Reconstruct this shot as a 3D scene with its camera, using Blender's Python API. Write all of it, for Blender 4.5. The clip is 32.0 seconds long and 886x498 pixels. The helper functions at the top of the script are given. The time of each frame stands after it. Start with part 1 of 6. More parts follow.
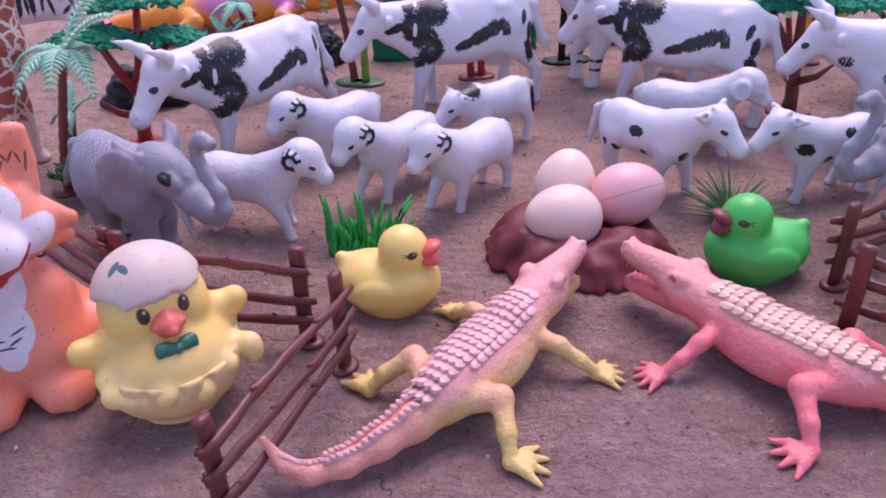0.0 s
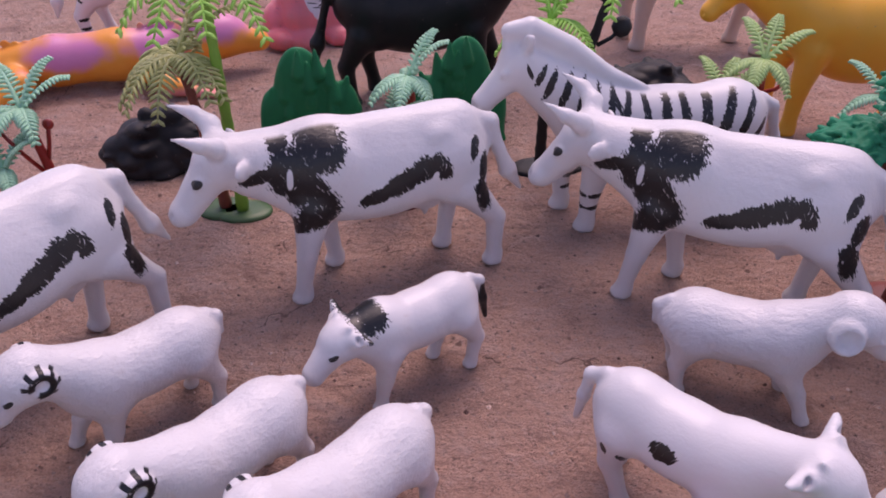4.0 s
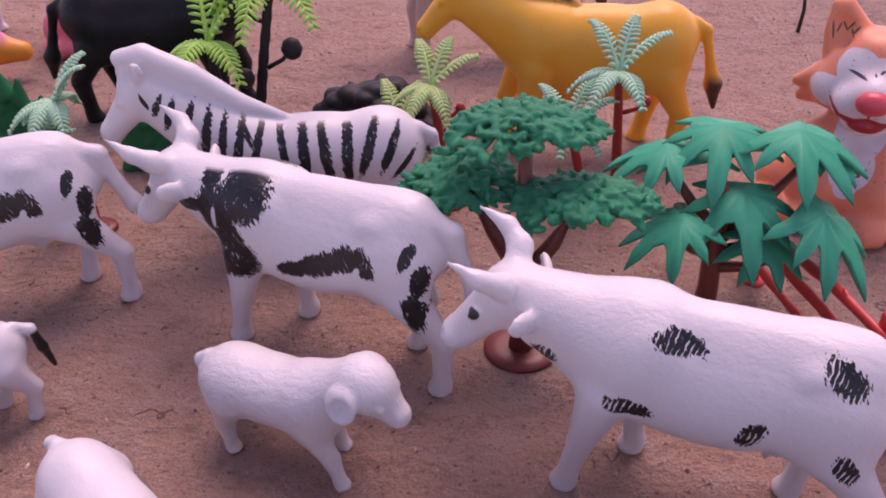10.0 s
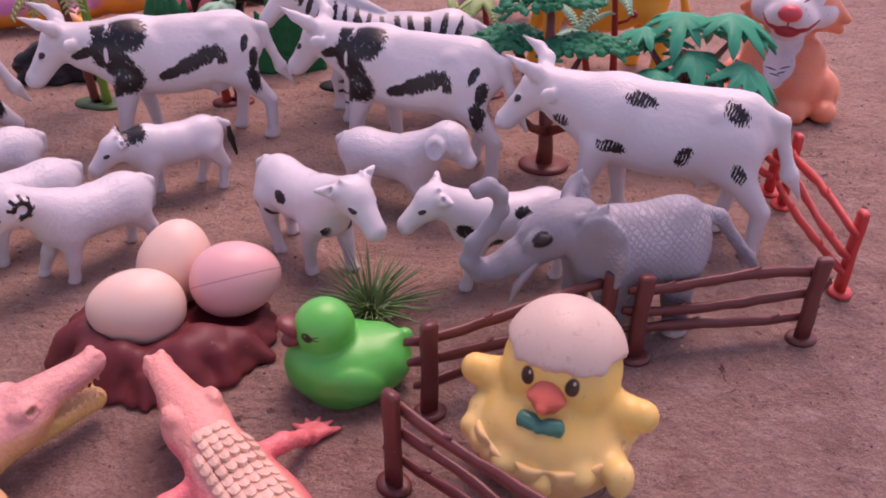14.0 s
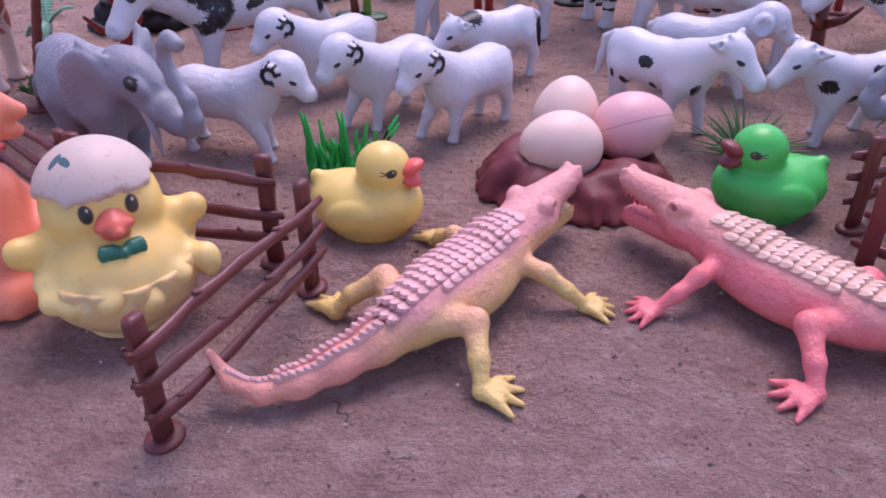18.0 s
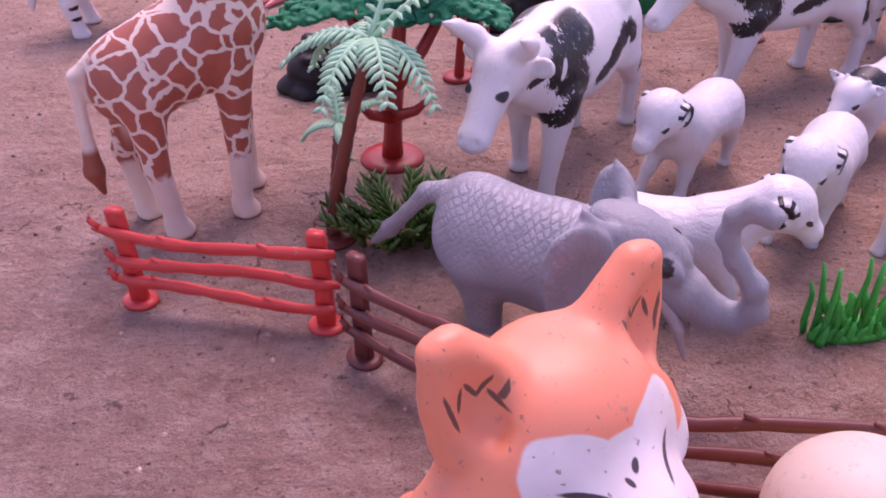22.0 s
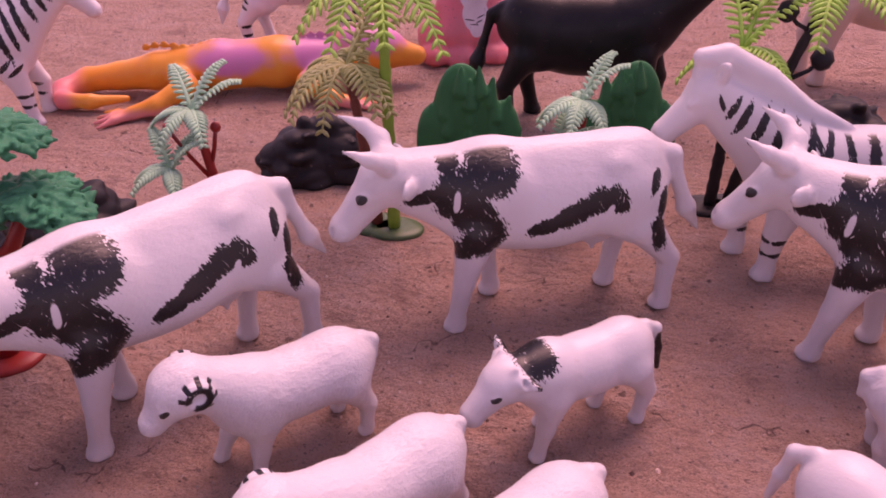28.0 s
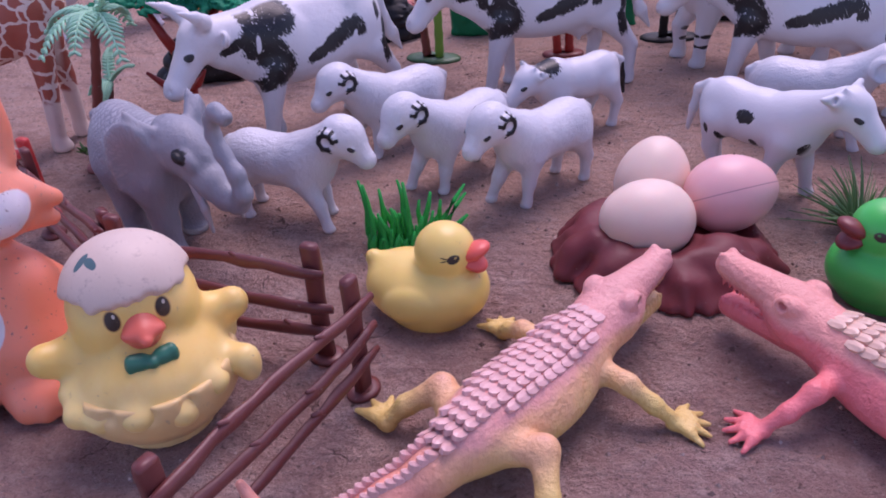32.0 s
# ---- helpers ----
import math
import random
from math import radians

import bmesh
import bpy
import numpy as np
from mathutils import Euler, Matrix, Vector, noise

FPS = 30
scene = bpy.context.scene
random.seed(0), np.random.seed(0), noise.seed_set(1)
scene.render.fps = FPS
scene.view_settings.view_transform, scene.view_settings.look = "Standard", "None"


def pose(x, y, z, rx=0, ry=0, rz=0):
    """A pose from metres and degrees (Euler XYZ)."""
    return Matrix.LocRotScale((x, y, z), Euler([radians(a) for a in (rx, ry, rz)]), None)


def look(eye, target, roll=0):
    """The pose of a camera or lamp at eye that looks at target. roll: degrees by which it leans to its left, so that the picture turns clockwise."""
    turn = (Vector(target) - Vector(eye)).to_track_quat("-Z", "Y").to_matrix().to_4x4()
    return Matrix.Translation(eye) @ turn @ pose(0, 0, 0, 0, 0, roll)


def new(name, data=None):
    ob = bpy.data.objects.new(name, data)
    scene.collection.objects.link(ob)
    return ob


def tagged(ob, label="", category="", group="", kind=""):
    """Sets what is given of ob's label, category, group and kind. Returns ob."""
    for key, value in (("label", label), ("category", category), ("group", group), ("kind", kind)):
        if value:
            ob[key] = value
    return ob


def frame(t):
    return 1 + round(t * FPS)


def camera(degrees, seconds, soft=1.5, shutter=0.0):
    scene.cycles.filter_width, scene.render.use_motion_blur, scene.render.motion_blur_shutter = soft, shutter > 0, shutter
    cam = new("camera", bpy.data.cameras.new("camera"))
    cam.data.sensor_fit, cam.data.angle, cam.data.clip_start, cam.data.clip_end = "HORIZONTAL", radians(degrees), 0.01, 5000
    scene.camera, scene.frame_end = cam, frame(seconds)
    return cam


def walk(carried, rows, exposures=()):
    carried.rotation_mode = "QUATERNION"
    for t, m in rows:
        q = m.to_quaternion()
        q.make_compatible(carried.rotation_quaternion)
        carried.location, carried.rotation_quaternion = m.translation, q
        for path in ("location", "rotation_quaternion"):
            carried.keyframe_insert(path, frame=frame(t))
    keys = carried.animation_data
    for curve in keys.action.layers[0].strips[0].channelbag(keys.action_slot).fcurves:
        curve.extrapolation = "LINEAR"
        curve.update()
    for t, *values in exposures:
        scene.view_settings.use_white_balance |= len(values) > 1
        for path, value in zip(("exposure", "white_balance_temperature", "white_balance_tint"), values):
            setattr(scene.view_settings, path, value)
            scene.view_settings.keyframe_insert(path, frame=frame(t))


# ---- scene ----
cam = camera(58.73, 32.0, soft=1.8, shutter=0.0)
# seconds, eye x, y, z in metres, then yaw, pitch and roll in degrees
PATH = [
    (0, 0.0027, 0.0021, 0.1795, 0.59, -31.30, -1.66),
    (0.5, 0.0032, 0.0254, 0.1737, 0.80, -32.01, -1.79),
    (1, 0.0073, 0.0498, 0.1724, 0.82, -32.73, -1.80),
    (1.5, 0.0010, 0.0688, 0.1766, 0.82, -33.19, -1.79),
    (2, 0.0101, 0.0984, 0.1823, 0.83, -33.58, -1.74),
    (2.5, 0.0187, 0.1252, 0.1819, 0.65, -34.05, -1.62),
    (4.5, 0.0389, 0.2510, 0.1897, -0.44, -35.12, -0.42),
    (5, 0.0386, 0.2889, 0.1926, -0.76, -35.21, -0.09),
    (5.5, 0.0335, 0.3263, 0.2011, -0.90, -35.49, 0.18),
    (6, 0.0509, 0.3508, 0.2037, -0.81, -35.29, 0.26),
    (6.5, 0.0699, 0.3661, 0.2095, -0.10, -34.85, -0.31),
    (7, 0.1004, 0.3629, 0.2044, 0.51, -34.76, -0.75),
    (7.5, 0.1313, 0.3525, 0.1979, 0.45, -34.89, -0.57),
    (8, 0.1457, 0.3368, 0.1923, 0.42, -34.98, -0.51),
    (8.5, 0.1654, 0.3195, 0.1935, 0.61, -35.08, -0.62),
    (9, 0.1743, 0.2917, 0.1944, 0.58, -35.48, -0.71),
    (9.5, 0.1747, 0.2616, 0.1965, 0.69, -35.78, -0.78),
    (10, 0.1817, 0.2393, 0.1931, 0.83, -36.04, -0.98),
    (10.5, 0.1784, 0.2113, 0.2010, 1.26, -36.76, -1.43),
    (11, 0.1755, 0.1872, 0.1928, 1.11, -36.96, -1.53),
    (11.5, 0.1768, 0.1739, 0.1855, 0.71, -36.95, -1.56),
    (12, 0.1797, 0.1635, 0.1769, 0.36, -37.17, -1.46),
    (12.5, 0.1859, 0.1515, 0.1736, 0.30, -36.64, -1.00),
    (13, 0.1785, 0.1282, 0.1817, 0.96, -35.66, -0.32),
    (13.5, 0.1719, 0.0991, 0.1872, 1.85, -33.90, 0.04),
    (15.5, 0.1280, 0.0257, 0.1609, 1.59, -31.73, 0.58),
    (16, 0.1083, 0.0136, 0.1542, 1.91, -31.33, 0.48),
    (16.5, 0.0906, 0.0088, 0.1502, 2.21, -31.70, 0.26),
    (17, 0.0709, 0.0065, 0.1495, 2.32, -31.93, 0.25),
    (17.5, 0.0444, 0.0051, 0.1503, 2.01, -32.31, 0.42),
    (18, 0.0142, 0.0117, 0.1514, 1.91, -33.10, 0.00),
    (18.5, -0.0137, 0.0214, 0.1555, 0.79, -33.75, -0.36),
    (19, -0.0444, 0.0271, 0.1588, -0.83, -34.63, -0.66),
    (19.5, -0.0754, 0.0411, 0.1663, -2.41, -35.44, -0.84),
    (20, -0.1018, 0.0540, 0.1641, -3.10, -36.07, -0.42),
    (20.5, -0.1262, 0.0725, 0.1551, -4.03, -36.77, -0.44),
    (21, -0.1486, 0.0913, 0.1556, -4.76, -37.05, -0.25),
    (21.5, -0.1678, 0.1133, 0.1620, -5.56, -37.35, 0.06),
    (22, -0.1752, 0.1359, 0.1634, -5.60, -36.85, -0.13),
    (22.5, -0.1806, 0.1594, 0.1777, -5.11, -37.38, -0.79),
    (23, -0.1680, 0.1850, 0.1813, -4.63, -37.54, -1.18),
    (23.5, -0.1545, 0.2113, 0.1903, -3.27, -37.53, -1.86),
    (24, -0.1373, 0.2331, 0.1911, -0.65, -37.36, -2.60),
    (24.5, -0.1154, 0.2501, 0.2048, 2.07, -37.19, -2.95),
    (25, -0.0804, 0.2614, 0.2064, 4.88, -37.07, -2.85),
    (25.5, -0.0498, 0.2732, 0.2118, 7.30, -36.35, -2.29),
    (27.5, 0.0140, 0.2548, 0.1987, 8.95, -32.92, -0.64),
    (28, 0.0169, 0.2319, 0.1807, 9.42, -33.43, -1.23),
    (28.5, 0.0177, 0.2158, 0.1614, 9.74, -33.34, -1.59),
    (29, 0.0117, 0.1989, 0.1571, 9.67, -33.61, -1.56),
    (29.5, 0.0162, 0.1818, 0.1542, 9.81, -33.74, -1.69),
    (30, 0.0240, 0.1648, 0.1482, 9.48, -33.86, -1.89),
    (30.5, 0.0244, 0.1443, 0.1522, 9.46, -33.64, -2.37),
    (31, 0.0167, 0.1060, 0.1512, 9.29, -32.99, -3.27),
    (31.5, 0.0160, 0.0776, 0.1498, 8.83, -32.39, -3.25),
    (32, 0.0175, 0.0497, 0.1559, 9.03, -31.87, -3.53),
]

def eye_pose(x, y, z, yaw, pitch, roll):
    return pose(x, y, z, 90 + pitch, 0, yaw) @ pose(0, 0, 0, 0, 0, roll)


EXPOSURES = [(0.0, 0.98, 6300, 44), (1.0, 0.92, 6300, 42), (2.0, 0.82, 6300, 42), (4.5, 0.70, 7400, 41), (5.0, 0.75, 6500, 49), (6.0, 0.74, 6000, 53), (7.0, 0.86, 6500, 58), (8.0, 0.78, 6900, 70), (9.0, 0.76, 7800, 70), (10.0, 0.76, 7700, 55), (11.0, 0.76, 7600, 48), (13.0, 0.72, 8700, 62),
             (16.0, 0.76, 6000, 44), (18.0, 0.90, 6200, 42), (19.0, 0.92, 6500, 46), (21.0, 0.94, 6300, 44), (22.0, 1.11, 7100, 60), (23.0, 1.09, 9300, 80), (24.0, 0.98, 9000, 94), (25.0, 0.82, 8600, 72), (28.0, 0.74, 9000, 88), (29.0, 0.74, 8800, 74), (30.0, 0.72, 8700, 72), (31.0, 0.74, 7100, 64), (31.5, 0.72, 6800, 56), (32.0, 0.70, 6200, 45)]
walk(cam, [(row[0], eye_pose(*row[1:])) for row in PATH], EXPOSURES)

# ---- light: bright overcast daylight, softly directed ----
world = bpy.data.worlds.new("sky")
scene.world = world
world.use_nodes = True
wn = world.node_tree
sky = wn.nodes.new("ShaderNodeTexSky")
sky.sky_type = "NISHITA"
sky.sun_disc = False
sky.sun_elevation = radians(52)
sky.sun_rotation = radians(20)
wn.links.new(sky.outputs["Color"], wn.nodes["Background"].inputs["Color"])
wn.nodes["Background"].inputs["Strength"].default_value = 0.13
sun = new("sun", bpy.data.lights.new("sun", "SUN"))
sun.data.energy = 1.3
sun.data.angle = radians(35)
sun.data.color = (1.0, 0.93, 0.86)
sun.matrix_world = look((0.15, 0.9, 1.4), (0, 0.3, 0))

# ---- materials ----
class Nodes:
    """A small builder for one procedural material; coordinates are the object's own, in millimetres."""

    def __init__(self, name, rough=0.45, spec=0.5):
        self.mat = bpy.data.materials.new(name)
        self.mat.use_nodes = True
        self.tree = self.mat.node_tree
        self.bsdf = self.tree.nodes["Principled BSDF"]
        self.bsdf.inputs["Roughness"].default_value = rough
        self.bsdf.inputs["Specular IOR Level"].default_value = spec
        coord = self.tree.nodes.new("ShaderNodeTexCoord")
        self.p = self.vmath("SCALE", coord.outputs["Object"], scale=1000.0)

    def add(self, kind):
        return self.tree.nodes.new(kind)

    def put(self, value, socket):
        if isinstance(value, bpy.types.NodeSocket):
            self.tree.links.new(value, socket)
        elif isinstance(value, (tuple, list)) and socket.type == "RGBA":
            socket.default_value = (*value[:3], 1)
        else:
            socket.default_value = value

    def vmath(self, op, a, b=None, scale=None):
        n = self.add("ShaderNodeVectorMath")
        n.operation = op
        self.put(a, n.inputs[0])
        if b is not None:
            self.put(b, n.inputs[1])
        if scale is not None:
            n.inputs["Scale"].default_value = scale
        return n.outputs["Value" if op in ("LENGTH", "DOT_PRODUCT") else "Vector"]

    def math(self, op, a, b=0.0, clamp=False):
        n = self.add("ShaderNodeMath")
        n.operation, n.use_clamp = op, clamp
        self.put(a, n.inputs[0])
        self.put(b, n.inputs[1])
        return n.outputs[0]

    def noise(self, size, detail=3.0, rough=0.55, at=None, stretch=None):
        """Noise whose features are about size millimetres across."""
        n = self.add("ShaderNodeTexNoise")
        n.inputs["Scale"].default_value = 1.0 / size
        n.inputs["Detail"].default_value, n.inputs["Roughness"].default_value = detail, rough
        v = self.p if at is None else at
        if stretch:
            v = self.vmath("MULTIPLY", v, stretch)
        self.put(v, n.inputs["Vector"])
        return n.outputs["Fac"]

    def ramp(self, value, lo, hi):
        n = self.add("ShaderNodeMapRange")
        n.interpolation_type = "SMOOTHSTEP"
        self.put(value, n.inputs["Value"])
        n.inputs["From Min"].default_value, n.inputs["From Max"].default_value = lo, hi
        return n.outputs["Result"]

    def mix(self, fac, a, b):
        n = self.add("ShaderNodeMix")
        n.data_type = "RGBA"
        self.put(fac, n.inputs[0])
        self.put(a, n.inputs[6])
        self.put(b, n.inputs[7])
        return n.outputs[2]

    def axis(self, i):
        n = self.add("ShaderNodeSeparateXYZ")
        self.put(self.p, n.inputs[0])
        return n.outputs[i]

    def blobs(self, spots, wobble=0.35, size=2.5, soft=0.1, plane="xz", brush=0.0):
        """1 inside any of the painted spots: (x, z, half length, half height, degrees), seen from the side, front (yz) or top (xy)."""
        least = None
        for spot in spots:
            u, v, ru, rv = spot[:4]
            turn = radians(spot[4]) if len(spot) > 4 else 0.0
            m = self.add("ShaderNodeMapping")
            m.vector_type = "TEXTURE"
            self.put(self.p, m.inputs["Vector"])
            if plane == "xz":
                place, spin, size3 = (u, 0, v), (0, -turn, 0), (ru, 1e6, rv)
            elif plane == "yz":
                place, spin, size3 = (0, u, v), (turn, 0, 0), (1e6, ru, rv)
            else:
                place, spin, size3 = (u, v, 0), (0, 0, turn), (ru, rv, 1e6)
            m.inputs["Location"].default_value = place
            m.inputs["Rotation"].default_value = spin
            m.inputs["Scale"].default_value = size3
            d = self.vmath("LENGTH", m.outputs[0])
            least = d if least is None else self.math("MINIMUM", least, d)
        if wobble:
            least = self.math("ADD", least, self.math("MULTIPLY", self.math("SUBTRACT", self.noise(size, 2.0), 0.5), wobble * 2))
        if brush:
            hair = self.noise(0.55, 2.0, 0.5, at=self.vmath("MULTIPLY", self.turned(62), (0.16, 0.5, 1.0)))
            least = self.math("ADD", least, self.math("MULTIPLY", self.math("SUBTRACT", hair, 0.5), brush * 2))
        return self.ramp(least, 1 + soft, 1 - soft)

    def turned(self, degrees):
        m = self.add("ShaderNodeMapping")
        self.put(self.p, m.inputs["Vector"])
        m.inputs["Rotation"].default_value = (0, radians(degrees), 0)
        return m.outputs[0]

    def both(self, a, b):
        return self.math("MULTIPLY", a, b)

    def above(self, value, edge, soft=0.3):
        return self.ramp(value, edge - soft, edge + soft)

    def finish(self, colour, bump=0.15, grain=0.8, dist=0.25, height=None, rough_var=0.12, dust=None):
        if dust:
            amount, tint = dust
            speck = self.ramp(self.noise(3.0, 5.0, 0.7), 0.66 - amount * 0.1, 0.72)
            colour = self.mix(self.math("MULTIPLY", speck, 0.55), colour, tint)
            film = self.ramp(self.noise(14.0, 4.0), 0.4, 0.75)
            colour = self.mix(self.math("MULTIPLY", film, amount * 0.5), colour, tint)
        self.put(colour, self.bsdf.inputs["Base Color"])
        r = self.bsdf.inputs["Roughness"].default_value
        self.put(self.math("ADD", self.math("MULTIPLY", self.noise(4.0, 4.0), rough_var * 2), r - rough_var), self.bsdf.inputs["Roughness"])
        b = self.add("ShaderNodeBump")
        b.inputs["Strength"].default_value = bump
        b.inputs["Distance"].default_value = dist * 0.001
        h = self.noise(grain, 3.0)
        self.put(h if height is None else self.math("ADD", self.math("MULTIPLY", h, 0.3), height), b.inputs["Height"])
        self.put(b.outputs[0], self.bsdf.inputs["Normal"])
        return self.mat


def plastic(name, colour, rough=0.42, dust=0.25, vary=0.12, bump=0.12, grain=1.2, translucent=0.0, per_object=0.0, spec=0.5):
    n = Nodes(name, rough, spec)
    dark = tuple(c * (1 - vary) for c in colour)
    c = n.mix(n.noise(11.0, 3.0), dark, tuple(min(1, k * (1 + vary * 0.5)) for k in colour))
    if per_object:
        info = n.add("ShaderNodeObjectInfo")
        c = n.mix(n.math("MULTIPLY", info.outputs["Random"], per_object), c, dark)
    if translucent:
        n.bsdf.inputs["Subsurface Weight"].default_value = translucent
        n.bsdf.inputs["Subsurface Radius"].default_value = (0.004, 0.003, 0.002)
    return n.finish(c, bump, grain, dust=(dust, (0.33, 0.24, 0.2)) if dust else None)


WHITE, INK = (0.68, 0.655, 0.672), (0.007, 0.007, 0.009)


def white_paint(name, spots, ink=INK, streak=True, rough=0.38, base=WHITE, extra=None, hair=0.8, eyes=(), holes=(), ridge=False, solid=1.25):
    """White moulded plastic with hand-painted black spots, worn thin along the brush strokes."""
    n = Nodes(name, rough)
    c = n.mix(n.noise(16.0, 3.0), tuple(k * 0.93 for k in base), base)
    grime = n.ramp(n.noise(5.0, 6.0, 0.7), 0.6, 0.78)
    c = n.mix(n.math("MULTIPLY", grime, 0.22), c, (0.45, 0.36, 0.32))
    if spots:
        mask = n.blobs(spots, 0.22, 2.2, 0.05, brush=0.55 if streak else 0.0)
        if holes:
            mask = n.both(mask, n.math("SUBTRACT", 1.0, n.blobs(holes, 0.3, 1.5, 0.15)))
        if streak:
            brush = n.noise(0.7, 3.0, 0.6, at=n.vmath("MULTIPLY", n.turned(62), (0.10, 0.5, 1.0)))
            worn = n.ramp(brush, 0.70, 0.64)
            mask = n.both(mask, n.math("ADD", n.math("MULTIPLY", worn, 0.8), 0.2))
            lean = n.math("ADD", n.axis(0), n.math("MULTIPLY", n.axis(2), 0.3))
            wave = n.math("SINE", n.math("MULTIPLY", n.math("ADD", lean, n.math("MULTIPLY", n.noise(5.0), 3.0)), 4.2))
            full = n.math("ADD", n.math("MULTIPLY", n.math("SUBTRACT", n.noise(3.5, 2.0), 0.5), 3.0), solid)
            mask = n.both(mask, n.ramp(n.math("ADD", wave, full), -0.55, -0.2))
            if not ridge:
                mask = n.both(mask, n.ramp(n.math("ABSOLUTE", n.axis(1)), 3.0, 5.5))
        c = n.mix(mask, c, ink)
    for spot, tint in eyes:
        c = n.mix(n.blobs(spot, 0.0, 1.0, 0.12), c, tint)
    if extra:
        c = extra(n, c)
    coat = n.noise(1.9, 4.0, 0.6, stretch=(0.55, 1.0, 0.55), at=n.turned(35))
    return n.finish(c, hair * 0.5, 1.0, 0.4, height=coat)

# ---- building meshes ----
def part(name, data, material, parent=None, label="", at=None, smooth=True):
    """Links a bmesh or mesh as one object, under a thing or part if one is given."""
    if isinstance(data, bmesh.types.BMesh):
        me = bpy.data.meshes.new(name)
        data.to_mesh(me)
        data.free()
    else:
        me = data
    if smooth:
        me.shade_smooth()
    if not me.materials:
        me.materials.append(material)
    ob = new(name, me)
    if parent is not None:
        ob.parent = parent
    if at is not None:
        ob.matrix_basis = at
    if label:
        tagged(ob, label)
    return ob


def thing(name, label, category, at, group="", kind=""):
    ob = new(name)
    ob.empty_display_size = 0.01
    ob.matrix_basis = at
    return tagged(ob, label, category, group, kind)


def spot(x, y, heading=0.0, z=0.0, size=1.0):
    """A pose on the ground, turned so that the thing's front (+x) points to heading degrees."""
    return pose(x, y, z, 0, 0, heading) @ Matrix.Diagonal((size, size, size, 1))


class Clay:
    """Solid shapes, in millimetres, that melt into one another, turned into one closed skin."""

    def __init__(self):
        self.shapes = []

    def cone(self, a, b, ra, rb, k=3.0, both=False, cut=False):
        self.shapes.append(("cone", np.array(a, float), np.array(b, float), ra, rb, k, cut))
        if both:
            self.cone((a[0], -a[1], a[2]), (b[0], -b[1], b[2]), ra, rb, k, False, cut)
        return self

    def ell(self, c, r, turn=(0, 0, 0), k=3.0, both=False, cut=False):
        self.shapes.append(("ell", np.array(c, float), np.array(r, float), np.array(Euler([radians(t) for t in turn]).to_matrix()), 0, k, cut))
        if both:
            self.ell((c[0], -c[1], c[2]), r, (-turn[0], turn[1], -turn[2]), k, False, cut)
        return self

    def chain(self, points, radii, k=2.0, both=False):
        for (a, b), (ra, rb) in zip(zip(points, points[1:]), zip(radii, radii[1:])):
            self.cone(a, b, ra, rb, k, both)
        return self

    def bounds(self):
        lo, hi = np.full(3, 1e9), np.full(3, -1e9)
        for s in self.shapes:
            if s[6]:
                continue
            if s[0] == "cone":
                for q, r in ((s[1], s[3]), (s[2], s[4])):
                    lo, hi = np.minimum(lo, q - r), np.maximum(hi, q + r)
            else:
                m = np.sqrt((s[3] ** 2) @ (s[2] ** 2))
                lo, hi = np.minimum(lo, s[1] - m), np.maximum(hi, s[1] + m)
        return lo, hi

    def skin(self, name, step=1.0, floor=0.0, rounds=1, bumps=None):
        lo, hi = self.bounds()
        if floor is not None:
            lo[2] = max(lo[2], floor - step)
        lo, hi = lo - 3 * step, hi + 3 * step
        n = np.ceil((hi - lo) / step).astype(int) + 1
        ax = [lo[i] + step * np.arange(n[i]) for i in range(3)]
        f = np.full(n, 50.0, np.float32)
        for s in self.shapes:
            k = max(s[5], 0.01)
            if s[0] == "cone":
                a, b = np.minimum(s[1] - s[3], s[2] - s[4]), np.maximum(s[1] + s[3], s[2] + s[4])
            else:
                m = np.sqrt((s[3] ** 2) @ (s[2] ** 2))
                a, b = s[1] - m, s[1] + m
            pad = 2 * k + 4 * step
            i0 = np.clip(np.floor((a - pad - lo) / step).astype(int), 0, n)
            i1 = np.clip(np.ceil((b + pad - lo) / step).astype(int) + 1, 0, n)
            if (i1 <= i0).any():
                continue
            box = tuple(slice(p, q) for p, q in zip(i0, i1))
            g = np.stack(np.meshgrid(*(ax[i][box[i]] for i in range(3)), indexing="ij"), -1)
            if s[0] == "cone":
                d = s[2] - s[1]
                t = np.clip(((g - s[1]) @ d) / max(d @ d, 1e-9), 0, 1)
                v = np.linalg.norm(g - s[1] - t[..., None] * d, axis=-1) - (s[3] + (s[4] - s[3]) * t)
            else:
                q = (g - s[1]) @ s[3]
                k0 = np.linalg.norm(q / s[2], axis=-1)
                k1 = np.linalg.norm(q / s[2] ** 2, axis=-1)
                v = k0 * (k0 - 1) / np.maximum(k1, 1e-6)
            old = f[box]
            if s[6]:
                v = -v
                h = np.clip(0.5 - 0.5 * (old - v) / k, 0, 1)
                f[box] = old * (1 - h) + v * h + k * h * (1 - h)
            else:
                h = np.clip(0.5 + 0.5 * (old - v) / k, 0, 1)
                f[box] = old * (1 - h) + v * h - k * h * (1 - h)
        if bumps is not None:
            g = np.stack(np.meshgrid(*ax, indexing="ij"), -1)
            f = f + bumps(g).astype(np.float32)
        if floor is not None:
            f = np.maximum(f, (floor - ax[2])[None, None, :].astype(np.float32))
        return shell(name, f, lo, step, rounds)


